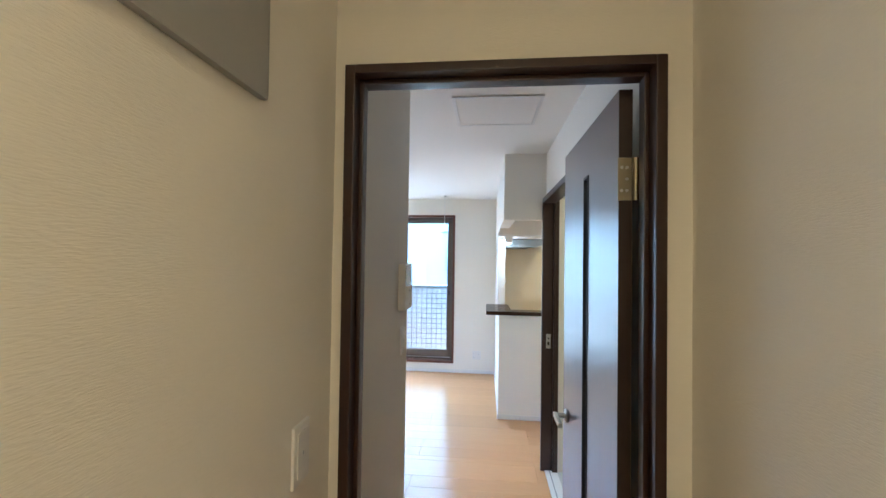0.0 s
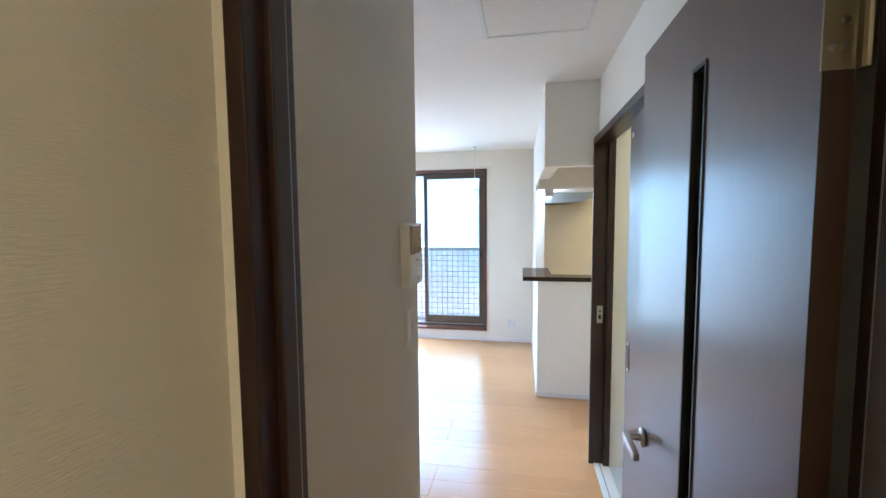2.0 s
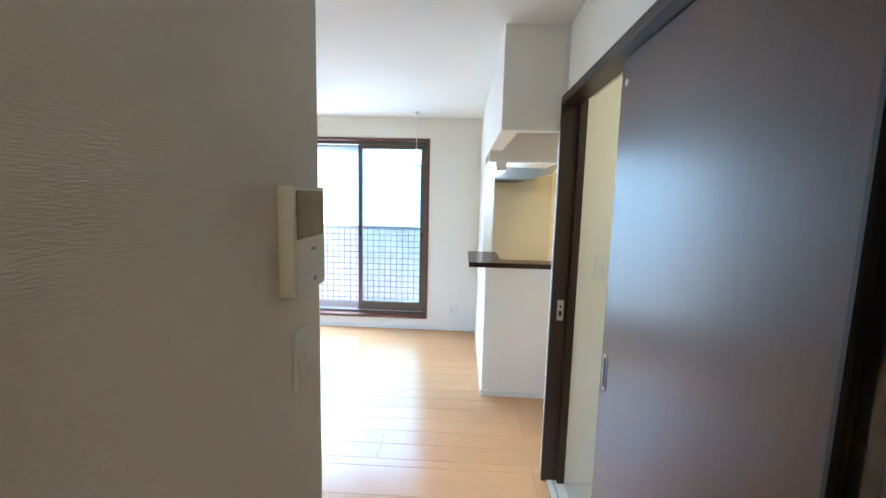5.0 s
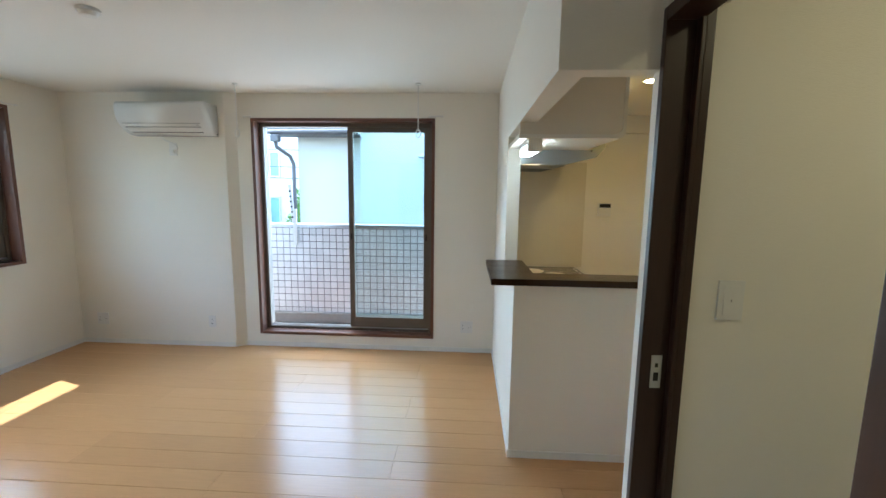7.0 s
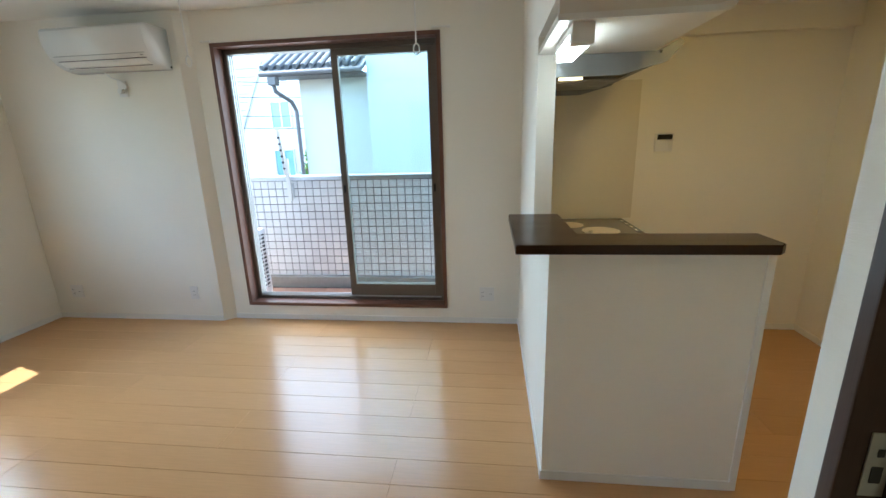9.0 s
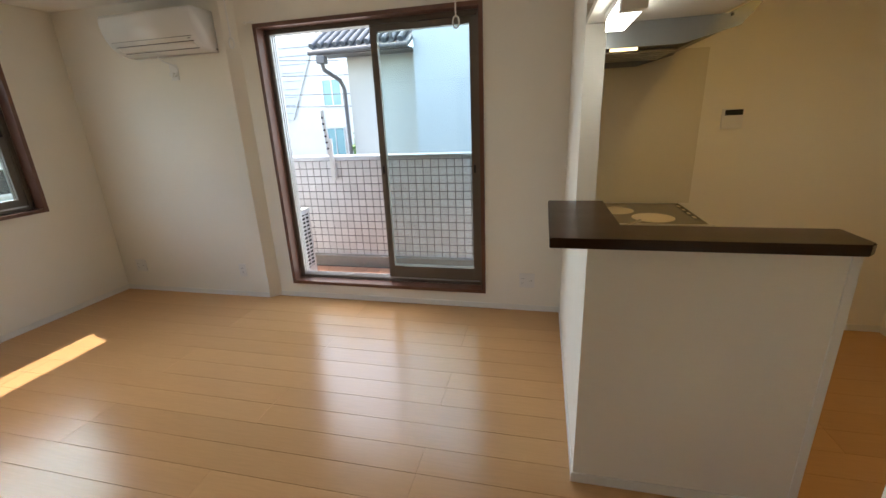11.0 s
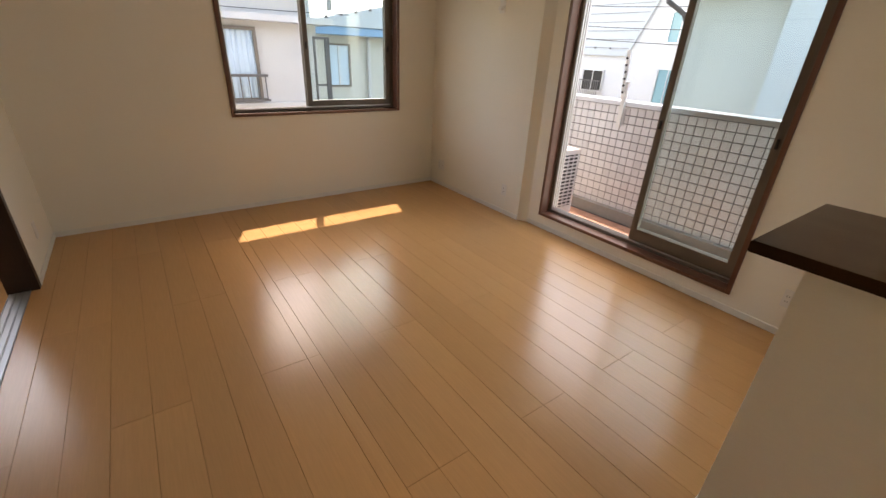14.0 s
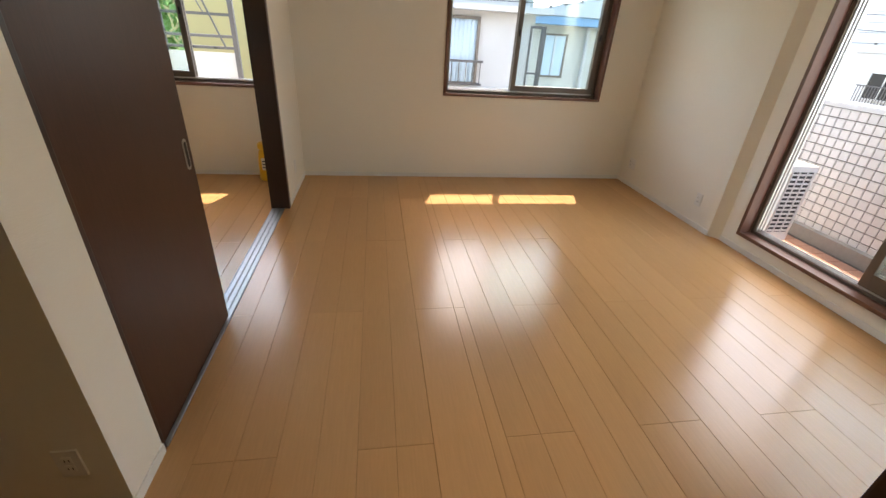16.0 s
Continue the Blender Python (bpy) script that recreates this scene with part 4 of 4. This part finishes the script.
for i in range(14):
    boxes("baluster", [(-7.31, -7.295, 3.12 + 0.13 * i, 3.135 + 0.13 * i, 0.63, 0.98)], GUTTER, rr)
bm = bmesh.new()
tube(bm, [(-7.45, 5.68, 1.9), (-7.45, 5.68, 2.42)], 0.03, 8)
part("downspout", bm, RENDERW, wh)
fz = boxes("screen_frame", [(-7.3, -7.26, 5.66, 5.69, -1.0, 1.62), (-7.3, -7.26, 5.86, 5.94, -1.0, 1.62), (-7.3, -7.26, 5.69, 5.86, 1.58, 1.62), (-7.3, -7.26, 5.69, 5.86, 0.84, 0.87)], GUTTER, wh, "grey metal screen frame")

# the house with the blue gutter
bh = thing("house", "pale yellow house with a blue gutter and grey roof", "house", (-14, 10, -3.2))
boxes("wall", [(-18.0, -12.0, 7.35, 15.0, -3.2, 1.96)], RENDERC, bh)
boxes("gutter", [(-12.0, -11.45, 7.1, 15.2, 1.76, 1.96)], BLUEG, bh, "blue gutter board", 0.02)
bm = bmesh.new()
prism(bm, [(7.0, 1.97), (15.3, 1.97), (15.3, 2.05), (11.2, 2.95), (7.0, 2.05)], "x", -18.4, -11.4)
rf = part("roof", bm, SLATE, bh, "grey slate roof")
for i in range(9):
    bm = bmesh.new()
    disc(bm, (-11.36, 7.5 + 0.42 * i, 2.16 + 0.08 * i), 0.035, 0.06, "x", 8)
    part("snow_guard", bm, GUTTER, rf)
house_window(bh, "x", 7.72, 8.33, 0.46, 1.5, -12.0, 1, CURTAIN, 1)
house_window(bh, "x", 9.55, 10.4, 0.2, 0.75, -12.0, 1, SCREEN, 1)
bm = bmesh.new()
tube(bm, [(-11.9, 8.95, 1.75), (-11.9, 8.95, -3.2)], 0.06, 8)
part("downspout", bm, RENDERW, bh)

# beyond the bedroom window
sh = thing("metal_balcony", "grey steel balcony frame with a white panel", "balcony", (-6.0, 0.7, -3.2))
for y in (-0.9, 0.15, 1.05):
    boxes("post", [(-6.03, -5.97, y, y + 0.06, -3.2, 2.4)], GUTTER, sh)
for z in (1.06, 1.20, 1.46, 1.75):
    boxes("rail", [(-6.02, -5.98, -0.9, 1.1, z, z + 0.035)], GUTTER, sh)
boxes("panel", [(-6.01, -5.99, -0.84, 1.05, 0.2, 1.02)], RENDERW, sh, "white balcony panel")
for i in range(6):
    boxes("bolt", [(-5.975, -5.955, -0.7 + 0.3 * i, -0.65 + 0.3 * i, 1.065, 1.09)], BLACK, sh)
bm = bmesh.new()
tube(bm, [(-5.98, 0.5, 2.3), (-5.98, 0.95, 1.08)], 0.012, 6)
tube(bm, [(-5.98, 0.35, 2.3), (-5.98, 0.75, 1.46)], 0.008, 6)
part("brace", bm, GUTTER, sh)
yh = thing("house", "yellow rendered house beyond the bedroom window", "house", (-12, 0, -3.2))
boxes("wall", [(-15.0, -10.5, -3.0, 1.6, -3.2, 2.2)], RENDERY, yh)
boxes("roof", [(-15.3, -10.2, -3.3, 1.8, 2.2, 2.35)], SLATE, yh, "grey roof slab", 0.02)
house_window(yh, "x", 0.2, 0.9, 0.8, 1.6, -10.5, 1)


def tree(x, y, base, height, crown):
    t = thing("tree", "leafy green tree between the houses", "tree", (x, y, base))
    rnd = random.Random(int(x * 10))
    bm = bmesh.new()
    tube(bm, [(x, y, base), (x + 0.05, y, base + height * 0.35), (x - 0.05, y + 0.05, base + height * 0.7)], [0.14, 0.11, 0.06], 10)
    for k in range(6):
        a = k * 1.05
        tube(bm, [(x, y, base + height * (0.4 + 0.05 * k)), (x + crown * 0.7 * math.cos(a), y + crown * 0.7 * math.sin(a), base + height * (0.6 + 0.06 * k))], [0.05, 0.02], 6)
    part("trunk", bm, BARK, t)
    bm = bmesh.new()
    for k in range(1800):
        d = Vector((rnd.gauss(0, 1), rnd.gauss(0, 1), rnd.gauss(0, 1))).normalized() * rnd.uniform(0.35, 1) ** 0.5
        lump = 0.75 + 0.3 * math.sin(5 * d.x + 1) * math.cos(4 * d.y + 3 * d.z)
        p = Vector((x, y, base + height * 0.75)) + Vector((d.x * crown, d.y * crown, d.z * height * 0.32)) * lump
        q = Euler((rnd.uniform(0, 6), rnd.uniform(0, 6), rnd.uniform(0, 6))).to_matrix()
        s = rnd.uniform(0.06, 0.13)
        bm.faces.new([bm.verts.new(p + q @ Vector(v) * s) for v in ((-1, 0, 0), (0, -0.5, 0.1), (1, 0, 0), (0, 0.5, 0.1))])
    part("crown", bm, LEAF, t, "uneven leafy crown")


tree(-8.4, -1.35, -3.2, 5.6, 0.9)
tree(-5.9, 17.0, -3.2, 4.6, 0.9)

# utility pole and wires
up = thing("utility_pole", "grey concrete utility pole with crossarms", "utility pole", (-17, 10.2, -3.2))
bm = bmesh.new()
tube(bm, [(-19.5, 10.9, -3.2), (-19.5, 10.8, 4.7)], [0.16, 0.11], 12)
part("pole", bm, POLEM, up)
for z in (4.3, 3.9):
    boxes("crossarm", [(-19.55, -19.45, 10.4, 11.4, z, z + 0.07)], POLEM, up)
for y in (10.45, 10.9, 11.35):
    boxes("insulator", [(-19.53, -19.47, y - 0.03, y + 0.03, 4.37, 4.5)], PLASTIC, up)


def wire(p0, p1, sag, r=0.012):
    bm = bmesh.new()
    pts = []
    for k in range(13):
        u = k / 12
        p = Vector(p0).lerp(Vector(p1), u)
        p.z -= sag * 4 * u * (1 - u)
        pts.append(p)
    tube(bm, pts, r, 5)
    tagged(part("overhead_wire", bm, WIRE), "thin black overhead wire between the houses", "wire", "overhead wires")


wire((-19.5, 10.45, 4.5), (-4.0, 17.5, 3.4), 0.4, 0.010)
wire((-19.5, 10.9, 4.3), (-4.2, 16.5, 2.9), 0.5, 0.010)
wire((-19.5, 11.35, 3.9), (-4.2, 16.0, 2.3), 0.5, 0.010)
wire((-19.5, 10.9, 3.7), (-4.0, 15.5, 1.9), 0.5, 0.010)
wire((-7.2, 2.0, 1.98), (-7.2, 6.3, 1.98), 0.03, 0.006)
wire((-19.5, 10.45, 4.4), (-11.5, 14.0, 3.4), 0.3, 0.01)
wire((-19.5, 10.9, 4.0), (-11.5, 9.0, 2.7), 0.3, 0.01)

# ---- floor boards: 303 x 1818 mm boards with a groove down the middle ----
floor = structure("floor", [(-3.845, 2.25, -1.2, 5.90, -0.06, -0.012)], SEAM, "glossy light maple board floor", "floor")
BOARDS = {}


def board(x0, x1, y0, y1):
    key = (round(x1 - x0, 3), round(y1 - y0, 3))
    if key not in BOARDS:
        lx, ly = key
        bm = bmesh.new()
        cuts = [(0.0006, 0.1509), (0.1521, 0.3024)] if ly > 0.3 else [(0.0006, ly - 0.0006)]
        for a, b in cuts:
            c = 0.0009
            e = 0.0005
            base = [bm.verts.new((x, y, -0.012)) for x, y in ((e, a), (lx - e, a), (lx - e, b), (e, b))]
            mids = [bm.verts.new((x, y, -c)) for x, y in ((e, a), (lx - e, a), (lx - e, b), (e, b))]
            tops = [bm.verts.new((x, y, 0)) for x, y in ((e + c, a + c), (lx - e - c, a + c), (lx - e - c, b - c), (e + c, b - c))]
            for u, v in ((base, mids), (mids, tops)):
                for k in range(4):
                    bm.faces.new((u[k], u[(k + 1) % 4], v[(k + 1) % 4], v[k]))
            bm.faces.new(tops)
        me = bpy.data.meshes.new("floor_board")
        bm.to_mesh(me)
        bm.free()
        me.materials.append(PLANK)
        BOARDS[key] = me
    ob = new("floor_board", BOARDS[key])
    ob.parent = floor
    ob.location = (x0, y0, 0)


def lay(xa, xb, ya, yb, first, n0, n1):
    for n in range(n0, n1):
        y0 = first + 0.303 * n
        lo, hi = max(y0, ya), min(y0 + 0.303, yb)
        if hi - lo < 0.02:
            continue
        start = (-0.44 if n % 2 == 0 else -1.35) - 1.818 * 3
        for k in range(8):
            a, b = max(xa, start + 1.818 * k), min(xb, start + 1.818 * (k + 1))
            if b - a > 0.02:
                board(a, b, lo, hi)


lay(-3.845, 2.25, 3.40, 5.90, 2.863, 0, 11)
lay(-3.845, 0.535, 2.145, 3.40, 2.863, -4, 3)
lay(-3.845, 0.535, -1.2, 2.04, 2.863, -14, -1)

# ---- parapet tiles and balcony floor tiles ----
def chip(name, sx, sy, sz, c, mat):
    """One low tile with sloped edges, its face looking up the local z axis."""
    bm = bmesh.new()
    lo = [bm.verts.new((x * sx / 2, y * sy / 2, 0)) for x, y in ((-1, -1), (1, -1), (1, 1), (-1, 1))]
    hi = [bm.verts.new((x * (sx / 2 - c), y * (sy / 2 - c), sz)) for x, y in ((-1, -1), (1, -1), (1, 1), (-1, 1))]
    for k in range(4):
        bm.faces.new((lo[k], lo[(k + 1) % 4], hi[(k + 1) % 4], hi[k]))
    bm.faces.new(hi)
    me = bpy.data.meshes.new(name)
    bm.to_mesh(me)
    bm.free()
    me.materials.append(mat)
    return me


P = 0.0845
tile_mesh = chip("tile", P - 0.0066, P - 0.0066, 0.008, 0.0015, TILE)
rest = []
for i in range(46):
    for k in range(13):
        x, z = -3.95 + P * (i + 0.5), 1.063 - P * (k + 0.5)
        if z < -0.08:
            continue
        if -2.55 < x < -0.5 and k < 12:
            ob = new("tile", tile_mesh)
            ob.parent = par
            ob.matrix_local = pose(x, 7.112, z, 90, 0, 0)
        else:
            rest.append((x, z))
bm = bmesh.new()
for x, z in rest:
    h = (P - 0.0066) / 2
    lo = [bm.verts.new((x + a * h, 7.112, z + b * h)) for a, b in ((-1, -1), (1, -1), (1, 1), (-1, 1))]
    hi = [bm.verts.new((x + a * (h - 0.0015), 7.104, z + b * (h - 0.0015))) for a, b in ((-1, -1), (1, -1), (1, 1), (-1, 1))]
    for q in range(4):
        bm.faces.new((lo[q], lo[(q + 1) % 4], hi[(q + 1) % 4], hi[q]))
    bm.faces.new(hi)
tagged(part("tile_field", bm, TILE, par), kind="stuff")

bfl = structure("balcony_floor", [(-4.15, 2.45, 6.076, 7.03, FZ - 0.012, FZ - 0.006)], GROUT, "terracotta tiled balcony floor", "floor")
deck_mesh = chip("deck_tile", 0.145, 0.145, 0.006, 0.002, TERRA)
for i in range(26):
    for k in range(6):
        ob = new("deck_tile", deck_mesh)
        ob.parent = bfl
        ob.location = (-3.4 + 0.15 * i, 6.16 + 0.15 * k, FZ - 0.006)
